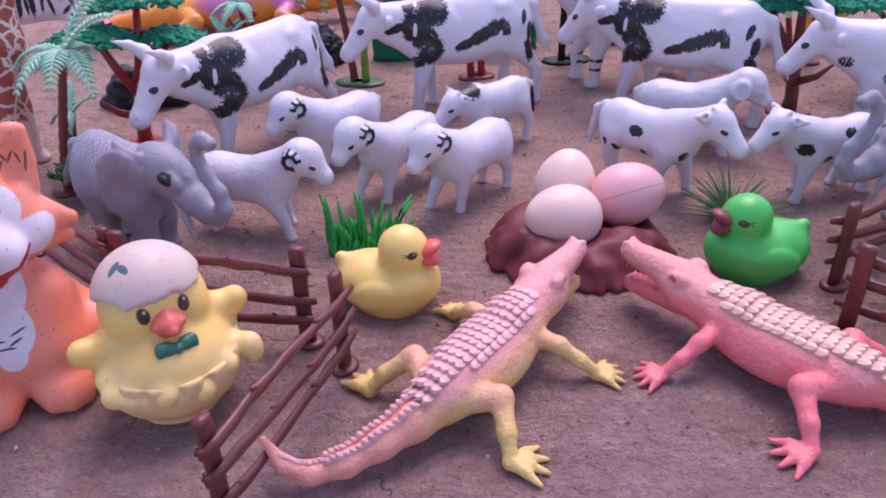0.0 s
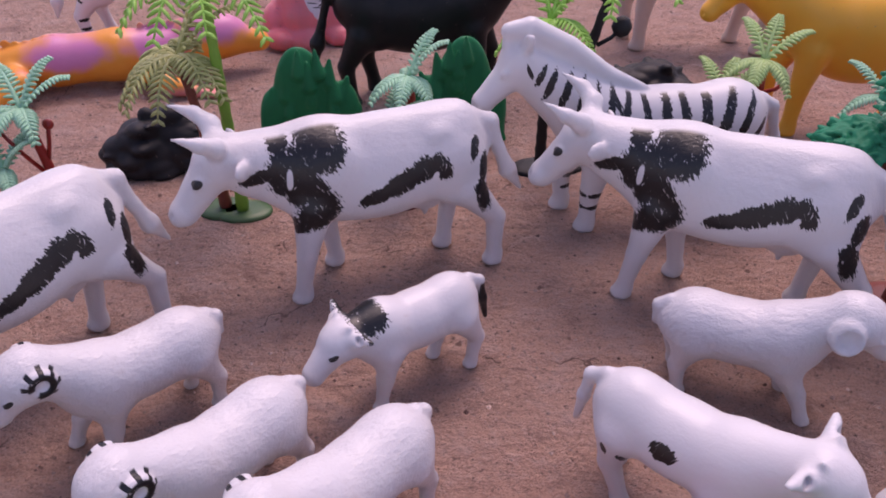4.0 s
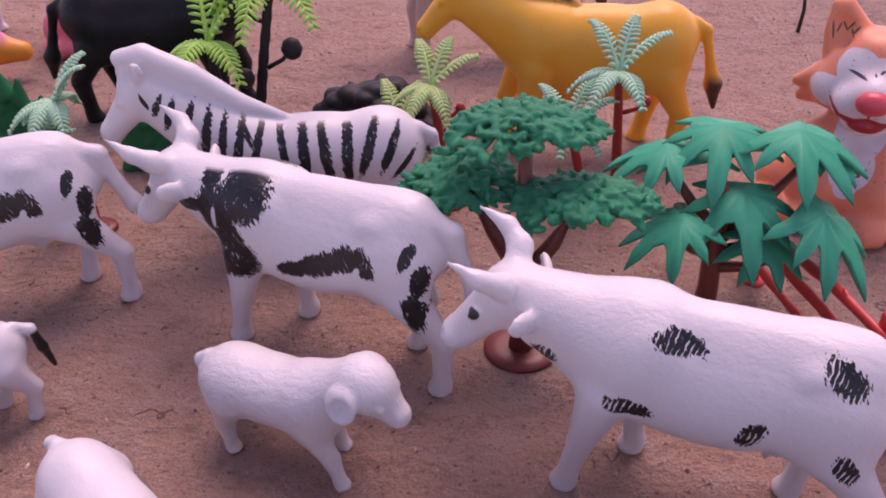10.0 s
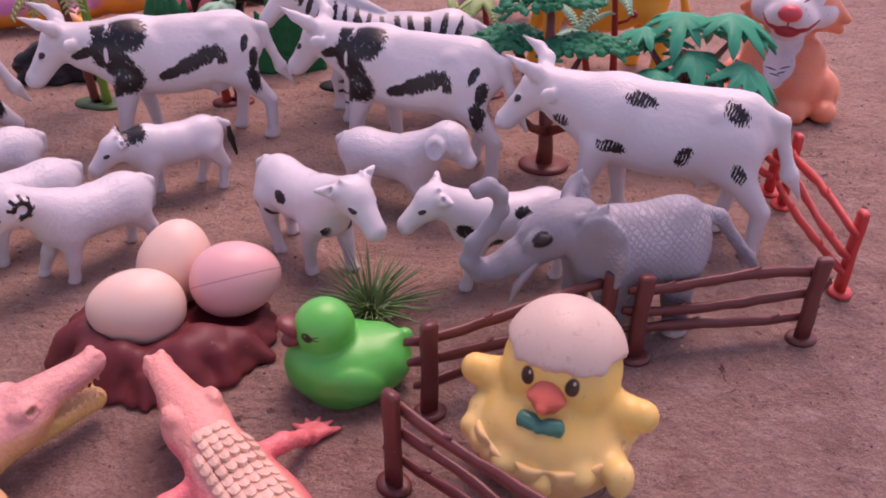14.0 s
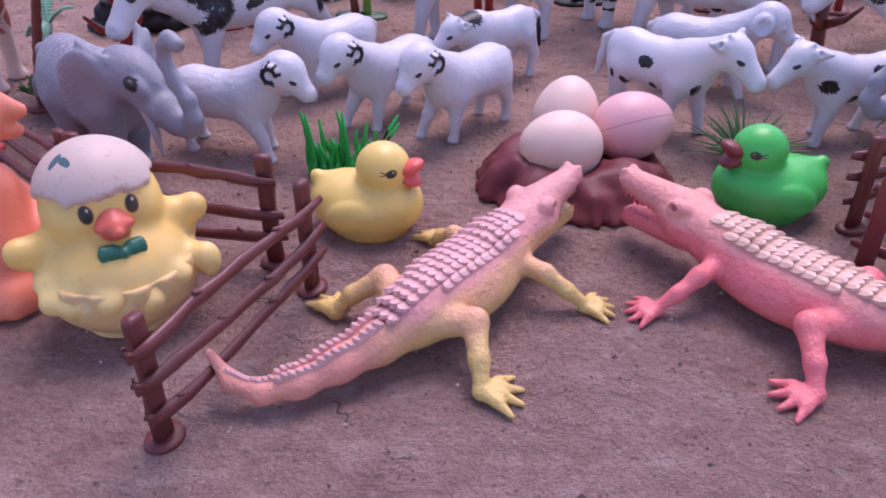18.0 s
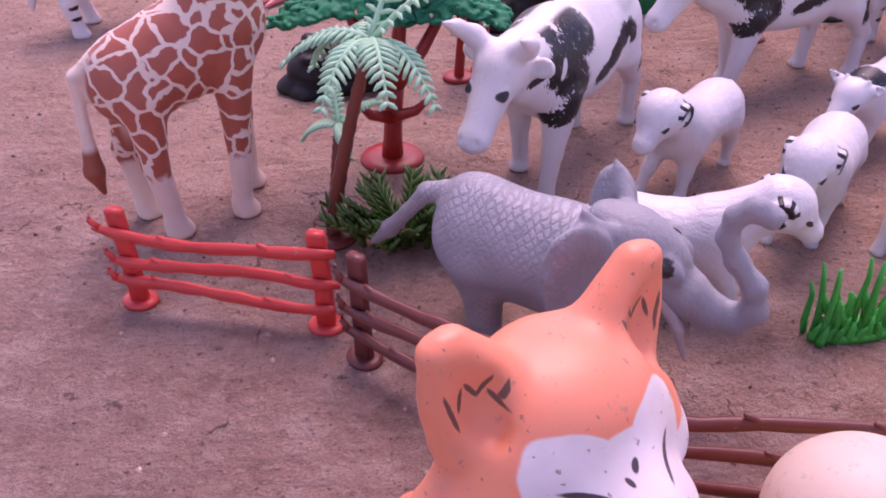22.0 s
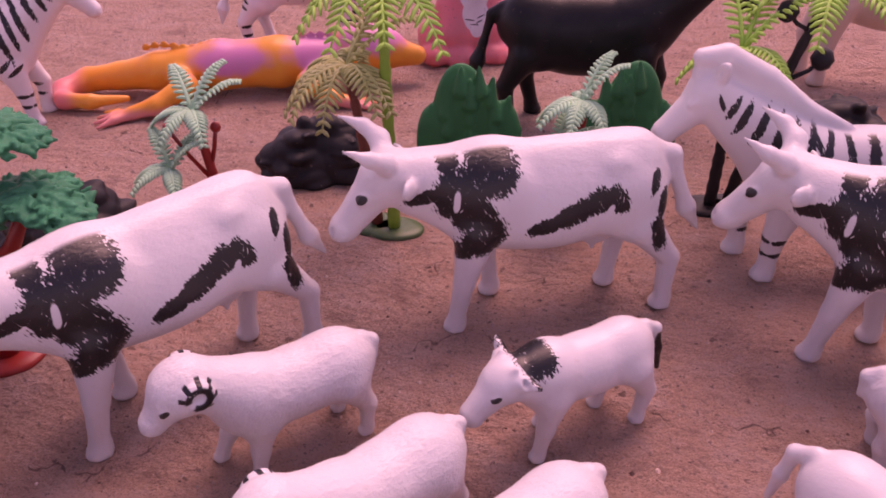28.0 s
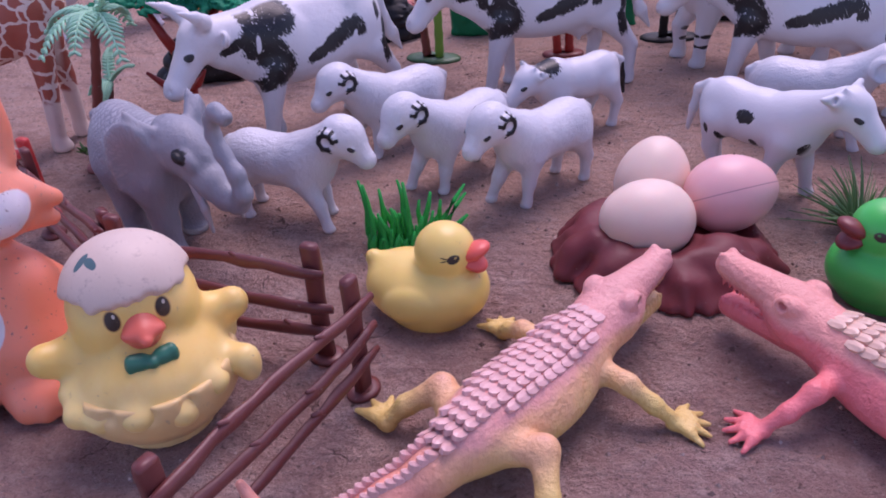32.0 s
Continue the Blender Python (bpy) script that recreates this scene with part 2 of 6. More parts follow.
def shell(name, f, lo, step, rounds=1):
    """The surface f = 0 of a grid of values, as a mesh of quads (surface nets)."""
    inside = f < 0
    n = np.array(f.shape)
    corner = [inside[i : n[0] - 1 + i, j : n[1] - 1 + j, k : n[2] - 1 + k] for i in (0, 1) for j in (0, 1) for k in (0, 1)]
    total = sum(c.astype(np.int8) for c in corner)
    cells = np.argwhere((total > 0) & (total < 8))
    index = np.full(n - 1, -1, np.int64)
    index[tuple(cells.T)] = np.arange(len(cells))
    acc, cnt = np.zeros((len(cells), 3)), np.zeros((len(cells), 1))
    offs = [(i, j, k) for i in (0, 1) for j in (0, 1) for k in (0, 1)]
    for a in offs:
        for d in range(3):
            if a[d]:
                continue
            b = list(a)
            b[d] = 1
            va, vb = f[tuple((cells + a).T)], f[tuple((cells + b).T)]
            cross = (va < 0) != (vb < 0)
            t = np.where(cross, va / np.where(cross, va - vb, 1), 0)
            p = np.tile(np.array(a, float), (len(cells), 1))
            p[:, d] += t
            acc += p * cross[:, None]
            cnt += cross[:, None]
    verts = lo + step * (cells + acc / cnt)
    quads = []
    for d in range(3):
        u, v = [(1, 2), (2, 0), (0, 1)][d]
        s0 = [slice(0, m) for m in n]
        s1 = [slice(0, m) for m in n]
        s0[d], s1[d] = slice(0, n[d] - 1), slice(1, n[d])
        for flip in (False, True):
            a, b = inside[tuple(s0)], inside[tuple(s1)]
            e = np.argwhere((a & ~b) if not flip else (~a & b))
            e = e[(e[:, u] > 0) & (e[:, v] > 0) & (e[:, u] < n[u] - 1) & (e[:, v] < n[v] - 1)]
            ring = []
            for du, dv in ((-1, -1), (0, -1), (0, 0), (-1, 0)):
                c = e.copy()
                c[:, u] += du
                c[:, v] += dv
                ring.append(index[tuple(c.T)])
            q = np.stack(ring, 1)
            quads.append(q[:, ::-1] if flip else q)
    quads = np.concatenate(quads)
    for _ in range(rounds):
        mean, deg = np.zeros_like(verts), np.zeros(len(verts))
        for i in range(4):
            np.add.at(mean, quads[:, i], verts[quads[:, (i + 1) % 4]])
            np.add.at(deg, quads[:, i], 1)
        low = verts[:, 2] < lo[2] + 4.5 * step
        verts = np.where(low[:, None], verts, 0.5 * verts + 0.5 * mean / np.maximum(deg, 1)[:, None])
    return grid_mesh(name, verts * 0.001, quads)


def grid_mesh(name, verts, quads):
    me = bpy.data.meshes.new(name)
    me.vertices.add(len(verts))
    me.vertices.foreach_set("co", np.asarray(verts, np.float32).ravel())
    me.loops.add(len(quads) * 4)
    me.loops.foreach_set("vertex_index", np.asarray(quads, np.int32).ravel())
    me.polygons.add(len(quads))
    me.polygons.foreach_set("loop_start", np.arange(len(quads), dtype=np.int32) * 4)
    me.update()
    me.validate()
    return me


def tube(bm, points, radii, sides=8, flat=1.0, cap=True):
    """A bent rod through points (millimetres), with a radius at each; flat squashes it sideways."""
    pts = [Vector(p) * 0.001 for p in points]
    rings, up = [], Vector((0, 0, 1))
    for i, p in enumerate(pts):
        d = (pts[min(i + 1, len(pts) - 1)] - pts[max(i - 1, 0)]).normalized()
        side = d.cross(up if abs(d.z) < 0.9 else Vector((1, 0, 0))).normalized()
        over = side.cross(d).normalized()
        r = radii[i] * 0.001
        rings.append([bm.verts.new(p + (side * math.cos(2 * math.pi * k / sides) * flat + over * math.sin(2 * math.pi * k / sides)) * r) for k in range(sides)])
    for a, b in zip(rings, rings[1:]):
        for k in range(sides):
            bm.faces.new((a[k], a[(k + 1) % sides], b[(k + 1) % sides], b[k]))
    if cap:
        bm.faces.new(rings[0][::-1])
        bm.faces.new(rings[-1])


def disc(bm, c, rx, ry, h, sides=28, dome=0.6, spin=0.0):
    """A low round foot with a rounded edge, in millimetres."""
    rows = [(1.0, 0.0), (1.0, h * 0.5), (0.93, h * 0.9), (dome, h)]
    rings = []
    for f, z in rows:
        ring = []
        for k in range(sides):
            a = 2 * math.pi * k / sides
            x, y = f * rx * math.cos(a), f * ry * math.sin(a)
            ring.append(bm.verts.new(((c[0] + x * math.cos(spin) - y * math.sin(spin)) * 0.001, (c[1] + x * math.sin(spin) + y * math.cos(spin)) * 0.001, (c[2] + z) * 0.001)))
        rings.append(ring)
    for a, b in zip(rings, rings[1:]):
        for k in range(sides):
            bm.faces.new((a[k], a[(k + 1) % sides], b[(k + 1) % sides], b[k]))
    bm.faces.new(rings[0][::-1])
    bm.faces.new(rings[-1])

# ---- toy animals: each is one moulded figure, front to +x, feet at z = 0 ----
def leg(c, top, knee, foot, r0, r1, r2, hoof, k=3.0):
    c.cone(top, knee, r0, r1, k)
    c.cone(knee, (foot[0], foot[1], hoof * 1.1), r1, r2, 1.5)
    c.cone((foot[0] - 0.3, foot[1], hoof), (foot[0] + 0.6, foot[1], hoof * 0.25), hoof * 0.82, hoof * 1.02, 0.8)


def cow_mesh():
    c = Clay()
    c.ell((2, 0, 48), (41, 15, 17), (0, 2, 0), 5).ell((27, 0, 48), (17, 13.5, 18.5), (0, 0, 0), 6).ell((-21, 0, 51), (14.5, 13.5, 15), (0, 0, 0), 6)
    c.ell((4, 0, 41), (27, 15, 13.5), (0, 4, 0), 6)
    c.cone((26, 0, 60.5), (-26, 0, 60.5), 6.4, 6.6, 6)
    c.ell((-17, 8.5, 60), (5, 3.2, 3), (15, 0, 10), 3, True).ell((22, 9.5, 50), (9, 4.5, 13), (0, -8, 0), 4, True)
    c.cone((26, 0, 53), (54, 0, 58.5), 14.5, 9, 6)
    c.cone((30, 0, 43), (51, 0, 50), 9, 6.2, 6)
    c.ell((60, 0, 59.5), (7.3, 7.8, 7.8), (0, 0, 0), 4).cone((61, 0, 58), (73, 0, 43), 7.6, 5.2, 4).ell((75.5, 0, 40.5), (5, 5.8, 4.6), (0, 35, 0), 2.5)
    c.ell((68, 6.3, 54), (2.6, 1.4, 1.8), (0, 35, 0), 1.2, True)
    c.ell((79, 2.6, 41.5), (1.1, 0.9, 0.8), (0, 0, 0), 0.4, True, True)
    c.cone((74, -5, 37.5), (80, 0, 37.2), 0.5, 0.5, 0.4, True, True)
    c.chain([(60, 4.5, 64.5), (60.5, 9.5, 68), (65, 13, 71.5), (73, 13.5, 75.5)], [3.8, 3.4, 2.4, 0.7], 1.8, True)
    c.ell((53.5, 12, 59.5), (2.0, 6.0, 3.6), (20, 0, -25), 1.2, True)
    c.ell((55.2, 12.6, 60.2), (0.9, 4.5, 2.2), (20, 0, -25), 0.8, True, True)
    leg(c, (31, 9, 40), (35.5, 10, 20), (38.5, 10, 0), 7.6, 3.8, 3.0, 4.2)
    leg(c, (28, -9, 40), (24, -10, 20), (22, -10, 0), 7.6, 3.8, 3.0, 4.2)
    c.ell((-23, 9.5, 43), (11.5, 5.5, 13), (0, 18, 0), 5).ell((-20, -9.5, 43), (11.5, 5.5, 13), (0, 0, 0), 5)
    leg(c, (-27, 9.5, 36), (-39, 9.5, 21), (-38.5, 10, 0), 6.8, 3.8, 3.0, 4.2)
    leg(c, (-20, -9.5, 36), (-26, -9.5, 21), (-23, -8, 0), 6.8, 3.8, 3.0, 4.2)
    c.chain([(-33, 0, 60), (-39.5, 0, 57.5), (-43, 0.5, 46), (-47, 1, 36), (-53, 1, 26)], [3.4, 3.0, 2.3, 3.3, 0.8], 2)
    c.ell((-13, 0, 31), (8, 7, 5.5), (0, 0, 0), 3)
    c.cone((-12, 3, 28), (-12, 3, 24.5), 1.6, 1.1, 1, True)
    return c.skin("cow", 1.0)


def calf_mesh(lowered=0.0):
    c = Clay()
    c.ell((0, 0, 27), (22, 9.8, 10.5), (0, -2, 0), 4).ell((-14, 0, 28.5), (10, 9, 10), (0, 0, 0), 4).ell((14, 0, 27), (10, 8.6, 11), (0, 0, 0), 4)
    hx, hz = 33 - lowered * 0.4, 39 - lowered
    c.cone((14, 0, 31), (hx - 5, 0, hz - 1), 8.6, 6.6, 4)
    c.ell((hx - 2, 0, hz + 0.5), (6.3, 6.4, 5.8), (0, 25, 0), 3).cone((hx, 0, hz - 2), (hx + 8, 0, hz - 9), 5.6, 3.8, 2.5)
    c.ell((hx + 8.6, 0, hz - 10), (3.3, 4.0, 3.0), (0, 35, 0), 1.5)
    c.cone((hx - 4.0, 5.0, hz + 2.5), (hx - 6.5, 12.8, hz + 5.0), 3.3, 0.9, 1.2, True)
    c.ell((hx - 3.8, 9.8, hz + 4.6), (0.9, 3.6, 1.5), (15, 0, -18), 0.6, True, True)
    c.cone((hx - 3, 3.4, hz + 4.5), (hx - 3.4, 4.6, hz + 7.0), 1.9, 0.8, 0.9, True)
    c.ell((hx + 3, 5.0, hz - 2), (1.8, 0.9, 1.2), (0, 35, 0), 0.7, True)
    leg(c, (14, 5.8, 23), (16.5, 6.2, 12), (18.5, 6.2, 0), 5.0, 2.8, 2.1, 2.8)
    leg(c, (13, -5.8, 23), (10, -6.2, 12), (10, -6.2, 0), 5.0, 2.8, 2.1, 2.8)
    leg(c, (-15, 5.8, 24), (-21, 6, 13), (-19, 6, 0), 5.8, 2.9, 2.1, 2.8)
    leg(c, (-14, -5.8, 24), (-15, -6, 13), (-11, -6, 0), 5.8, 2.9, 2.1, 2.8)
    c.chain([(-22, 0, 34.5), (-26.5, 0, 31.5), (-28, 0, 23), (-29.5, 0, 14)], [1.9, 1.7, 1.6, 1.0], 1.5)
    return c.skin("calf", 0.75)


def sheep_mesh(horned=True):
    c = Clay()
    c.ell((-1, 0, 25), (24.5, 10.8, 10.5), (0, -1, 0), 4).ell((-14, 0, 25.5), (11, 10.2, 10.5), (0, 0, 0), 4).ell((12, 0, 25), (11, 9.8, 11.3), (0, 0, 0), 4)
    c.cone((13, 0, 29), (27, 0, 38), 9.2, 7.2, 4)
    c.ell((29.6, 0, 39), (8.2, 7.8, 7.6), (0, 20, 0), 3).cone((31.5, 0, 37.2), (38, 0, 30.8), 6.6, 4.0, 3).ell((39.2, 0, 29.8), (3.2, 3.5, 2.9), (0, 35, 0), 1.5)
    c.ell((35.8, 5.6, 36.2), (1.8, 0.9, 1.1), (0, 40, 0), 0.8, True)
    if horned:
        for s in (1, -1):
            ring = [(27.2 + 3.0 * math.cos(a), s * (7.4 + 0.06 * i), 39.2 + 3.0 * math.sin(a)) for i, a in enumerate(np.linspace(0.1, 5.2, 10))]
            c.chain(ring, list(np.linspace(1.5, 1.1, 10)), 0.8)
    else:
        c.ell((26.5, 8.8, 37.4), (5.0, 2.4, 5.6), (20, 0, 12), 0.8, True)
        c.ell((27.4, 10.8, 37.0), (3.2, 1.5, 3.8), (20, 0, 12), 0.6, True, True)
    leg(c, (12, 5.6, 20), (14, 6.0, 10), (15.5, 6.4, 0), 5.0, 2.7, 2.0, 2.6)
    leg(c, (13, -5.6, 20), (19, -6.2, 10), (22, -7.2, 0), 5.0, 2.7, 2.0, 2.6)
    leg(c, (-15, 5.8, 21), (-20, 6.4, 11), (-19, 6.8, 0), 5.7, 2.8, 2.0, 2.6)
    leg(c, (-14, -5.8, 21), (-17, -6.4, 11), (-16, -6.8, 0), 5.7, 2.8, 2.0, 2.6)
    c.chain([(-23, 0, 31), (-26, 0, 28.5), (-26.5, 0, 22)], [2.2, 2.0, 1.2], 1.5)
    return c.skin("sheep", 0.7)


def elephant_mesh():
    c = Clay()
    c.ell((-4, 0, 33), (25, 14.5, 15.5), (0, 2, 0), 5).ell((-16, 0, 34.5), (13, 13.5, 15.5), (0, 0, 0), 5).ell((8, 0, 33), (13, 12.5, 15.5), (0, 0, 0), 5)
    c.cone((-20, 0, 43.5), (4, 0, 44), 6.5, 5.5, 6).ell((-17, 0, 47.5), (7, 5, 4), (0, 0, 0), 4)
    c.cone((10, 0, 38), (24, 0, 44), 10.5, 9.0, 5)
    c.ell((27, 0, 45), (9.5, 8.8, 9), (0, 30, 0), 4).ell((22, 0, 50.5), (8, 6.4, 4.0), (0, 14, 0), 3)
    c.ell((34, 0, 45), (8, 5.4, 5.0), (0, 40, 0), 3).ell((36.5, 5.4, 43.8), (4.8, 2.2, 3.2), (0, 40, 0), 1.5, True)
    c.cone((20, 0, 54.5), (40, 0, 44.5), 0.9, 0.8, 1.0)
    c.chain([(32, 0, 40), (41, 0, 34.5), (48, 0, 31), (54, 0, 30.5), (58, 0, 35), (56.5, 0, 42), (51, 0, 48), (47.5, 0, 54), (48.2, 0, 60), (52, 0, 63.5), (56, 0, 62)], [7.4, 6.0, 4.6, 3.7, 3.1, 2.8, 2.6, 2.4, 2.4, 2.6, 2.9], 2.2)
    c.ell((58.8, 0, 60.6), (1.6, 1.6, 1.5), (0, 0, 0), 0.5, False, True)
    c.cone((36, 0, 36), (42, 0, 28), 4.4, 2.0, 2)
    for i in range(9):
        c.ell((57.6 - 1.15 * i, 0, 38 + 2.0 * i), (3.0 - 0.05 * i, 3.1 - 0.05 * i, 0.5), (0, 35, 0), 0.5)
    for s in (1, -1):
        c.chain([(22, s * 7.0, 51), (16.5, s * 12.5, 57.5), (13, s * 17.8, 51), (11.5, s * 20.0, 42), (12, s * 18.5, 32), (15.5, s * 13.5, 25)], [2.2, 0.9, 1.4, 1.5, 1.4, 1.2], 1.2)
        c.cone((18.5, s * 11, 52), (15.5, s * 13, 60), 2.8, 0.5, 1.5)
        c.ell((16.5, s * 13.6, 41.5), (9.6, 2.8, 15.5), (s * -8, -6, s * -34), 2.4)
        c.ell((20.0, s * 17.4, 41.5), (7.0, 3.6, 12.0), (s * -8, -6, s * -34), 1.2, False, True)
    c.ell((34.5, 8.2, 45.2), (2.6, 1.1, 2.0), (0, 30, 0), 0.8, True)
    for x, y, xf in ((9, 8, 6), (14, -8, 16), (-16, 8, -19), (-13, -8, -9)):
        c.cone((x, y, 30), ((x + xf) / 2, y, 14), 7.6, 5.0, 4)
        c.cone(((x + xf) / 2, y, 14), (xf, y, 2.5), 5.0, 4.4, 2)
        c.cone((xf, y, 2.5), (xf + 0.7, y, 1.0), 4.9, 5.3, 1)
    c.chain([(-27, 0, 45), (-33, 0, 43), (-40, 1, 34), (-47, 1.5, 25), (-54, 2, 17)], [3.4, 2.8, 2.1, 2.6, 1.0], 1.5)
    return c.skin("elephant", 0.8)


def equine_mesh(up=0.0, ears=1.0, drop=0.0, belly=0.0, tail=0, m=1):
    """Zebra, donkey and horse figures; up lifts the head, drop lowers the body, belly deepens it."""
    c = Clay()
    d = drop
    c.ell((0, 0, 54 - d), (41, 14.5, 16.5), (0, 0, 0), 5).ell((-26, 0, 56.5 - d), (16, 14.5, 15.5), (0, 0, 0), 5).ell((25, 0, 53.5 - d), (16.5, 13, 17.5), (0, 0, 0), 5)
    if belly:
        c.ell((-2, 0, 48 - d - belly * 0.5), (31, 14, 14 + belly * 0.5), (0, 3, 0), 6)
    hx, hz = 62 - up * 0.10, 66 + up
    c.cone((24, 0, 57 - d), (hx - 4, 0, hz - 2), 14.5, 8, 6)
    c.cone((30, 0, 49 - d), (hx - 3, 0, hz - 8), 9, 5.6, 6)
    c.ell((hx, 0, hz - 1), (7.4, 6.6, 8), (0, 30, 0), 4).cone((hx + 1, 0, hz - 4), (hx + 13, 0, hz - 17), 6.8, 4.5, 3).ell((hx + 14, 0, hz - 18.5), (4.3, 4.6, 4.1), (0, 40, 0), 2)
    c.cone((hx + 13, -5, hz - 21.3), (hx + 17, 0, hz - 22), 0.5, 0.5, 0.4, True, True)
    c.ell((hx + 17, 2.2, hz - 18), (1, 0.8, 0.9), (0, 0, 0), 0.4, True, True)
    c.ell((hx + 6, 5.8, hz - 4), (2.6, 1.2, 1.6), (0, 40, 0), 0.9, True)
    crest = [(10, 0, 70 - d), (26, 0, 72 - d * 0.8 + up * 0.3), (42, 0, 75.5 - d * 0.35 + up * 0.7), (hx - 4, 0, hz + 11), (hx + 4, 0, hz + 10.5)]
    c.chain(crest, [1.8, 3.6, 4.4, 4.6, 3.4], 0.6)
    c.chain([(x, 0, z - 5) for x, _, z in crest], [2, 4.2, 4.2, 4.2, 3], 1.2)
    if ears:
        c.ell((hx - 2, 6.5, hz + 6 + 2 * ears), (2.8, 2.2, 3.5 + 2.5 * ears), (-20, -10, 0), 1.0, True)
        c.ell((hx - 0.4, 7.4, hz + 7 + 2 * ears), (1.4, 1.2, 2.6 + 2 * ears), (-20, -10, 0), 0.6, True, True)
    k = 23 - d * 0.4
    leg(c, (27, 8.5 * m, 44 - d), (30, 9.5 * m, k), (31, 10 * m, 0), 7.6, 4.3, 3.4, 4.7)
    leg(c, (31, -8.5 * m, 44 - d), (39, -9 * m, k), (38, -9 * m, 0), 7.6, 4.3, 3.4, 4.7)
    c.ell((-27, 9, 48 - d), (11.5, 6, 13.5), (0, 12, 0), 5).ell((-23, -9, 48 - d), (11.5, 6, 13.5), (0, -4, 0), 5)
    leg(c, (-29, 9.5 * m, 42 - d), (-38, 9.5 * m, k), (-36, 10 * m, 0), 7.6, 4.3, 3.4, 4.7)
    leg(c, (-23, -9.5 * m, 42 - d), (-28, -9.5 * m, k), (-24, -9 * m, 0), 7.6, 4.3, 3.4, 4.7)
    if tail:
        c.chain([(-40, 0, 66 - d), (-48, 0, 64 - d), (-55, 0, 58 - d), (-59, 0, 50 - d), (-62, 0, 40 - d), (-64, 0, 32 - d)], [3, 2.6, 2.4, 4.4, 4.6, 2.0], 2)
    else:
        c.chain([(-40, 0, 63 - d), (-45, 0, 60 - d), (-49, 0, 46 - d), (-52, 0, 35 - d * 0.8), (-54, 0, 23 - d * 0.6)], [3, 2.4, 2.0, 3.8, 1.2], 2)
    return c.skin("equine", 1.0)


def giraffe_mesh():
    c = Clay()
    c.ell((0, 0, 55), (26, 12.5, 14.5), (0, -20, 0), 5).ell((-15, 0, 50), (12, 10.5, 13), (0, 0, 0), 5).ell((13, 0, 60), (12, 10.5, 14), (0, 0, 0), 5)
    c.chain([(13, 0, 64), (18, 0, 86), (22, 0, 114), (26, 0, 140)], [12.5, 10.2, 8.2, 6.2], 5)
    c.ell((33, 0, 143), (8, 5.4, 6), (0, 20, 0), 3).cone((36, 0, 142), (50, 0, 135), 5, 3.6, 2.5)
    c.chain([(29, 3, 147), (28, 3.6, 154)], [1.5, 1.8], 0.8, True)
    c.ell((26, 7.5, 146), (2, 5, 2.4), (15, 0, -20), 0.8, True)
    c.chain([(3, 0, 71), (9, 0, 90), (14.5, 0, 116), (20, 0, 146)], [1.4, 2.2, 2.2, 1.4], 1.2)
    leg(c, (15, 6.5, 52), (17, 7.5, 28), (17, 8, 0), 6.6, 3.9, 3.2, 4.6)
    leg(c, (13, -6.5, 52), (11, -7.5, 28), (9, -8, 0), 6.6, 3.9, 3.2, 4.6)
    leg(c, (-15, 6.5, 46), (-20, 7.5, 26), (-18, 8, 0), 6.6, 3.9, 3.2, 4.6)
    leg(c, (-14, -6.5, 46), (-15, -7.5, 26), (-13, -8, 0), 6.6, 3.9, 3.2, 4.6)
    c.chain([(-23, 0, 58), (-29, 0, 54), (-30, 1, 38), (-31, 1, 24), (-30, 1, 16)], [2.4, 1.9, 1.6, 3.0, 0.9], 1.5)
    return c.skin("giraffe", 0.9)


def duck_mesh():
    c = Clay()
    c.ell((-2, 0, 9.5), (20.5, 16.5, 12), (0, 0, 0), 4).ell((-14, 0, 13), (8, 10, 6.5), (0, -20, 0), 5).cone((-17, 0, 15.5), (-21, 0, 18.5), 5, 2.8, 3)
    c.ell((6, 0, 12), (12.5, 13, 10), (0, 0, 0), 4)
    c.cone((0, 0, 2), (0, 0, 1), 13, 13, 4)
    c.ell((5, 0, 25.3), (10, 9.8, 9.6), (0, 0, 0), 2)
    c.ell((-4, 14.2, 11), (8.5, 3.0, 5.5), (10, -15, 0), 1.5, True)
    return c.skin("duck", 0.7)


def duck_beak_mesh():
    c = Clay()
    c.ell((15.2, 0, 26.6), (5.4, 5.0, 2.6), (0, -26, 0), 1.0).ell((14.8, 0, 22.4), (4.9, 4.6, 2.4), (0, 24, 0), 1.0)
    return c.skin("beak", 0.45, None)


def egg_mesh():
    n, m = 40, 28
    verts, quads = [], []
    for j in range(m + 1):
        a = math.pi * j / m
        r = 13.9 * math.sin(a) * (1 + 0.10 * math.cos(a))
        x = -16.7 * math.cos(a)
        for i in range(n):
            b = 2 * math.pi * i / n
            verts.append((x, r * math.cos(b) + 1e-4 * i * (j in (0, m)), r * math.sin(b)))
    for j in range(m):
        for i in range(n):
            quads.append((j * n + i, j * n + (i + 1) % n, (j + 1) * n + (i + 1) % n, (j + 1) * n + i))
    return grid_mesh("egg", np.array(verts) * 0.001, np.array(quads)[:, ::-1])


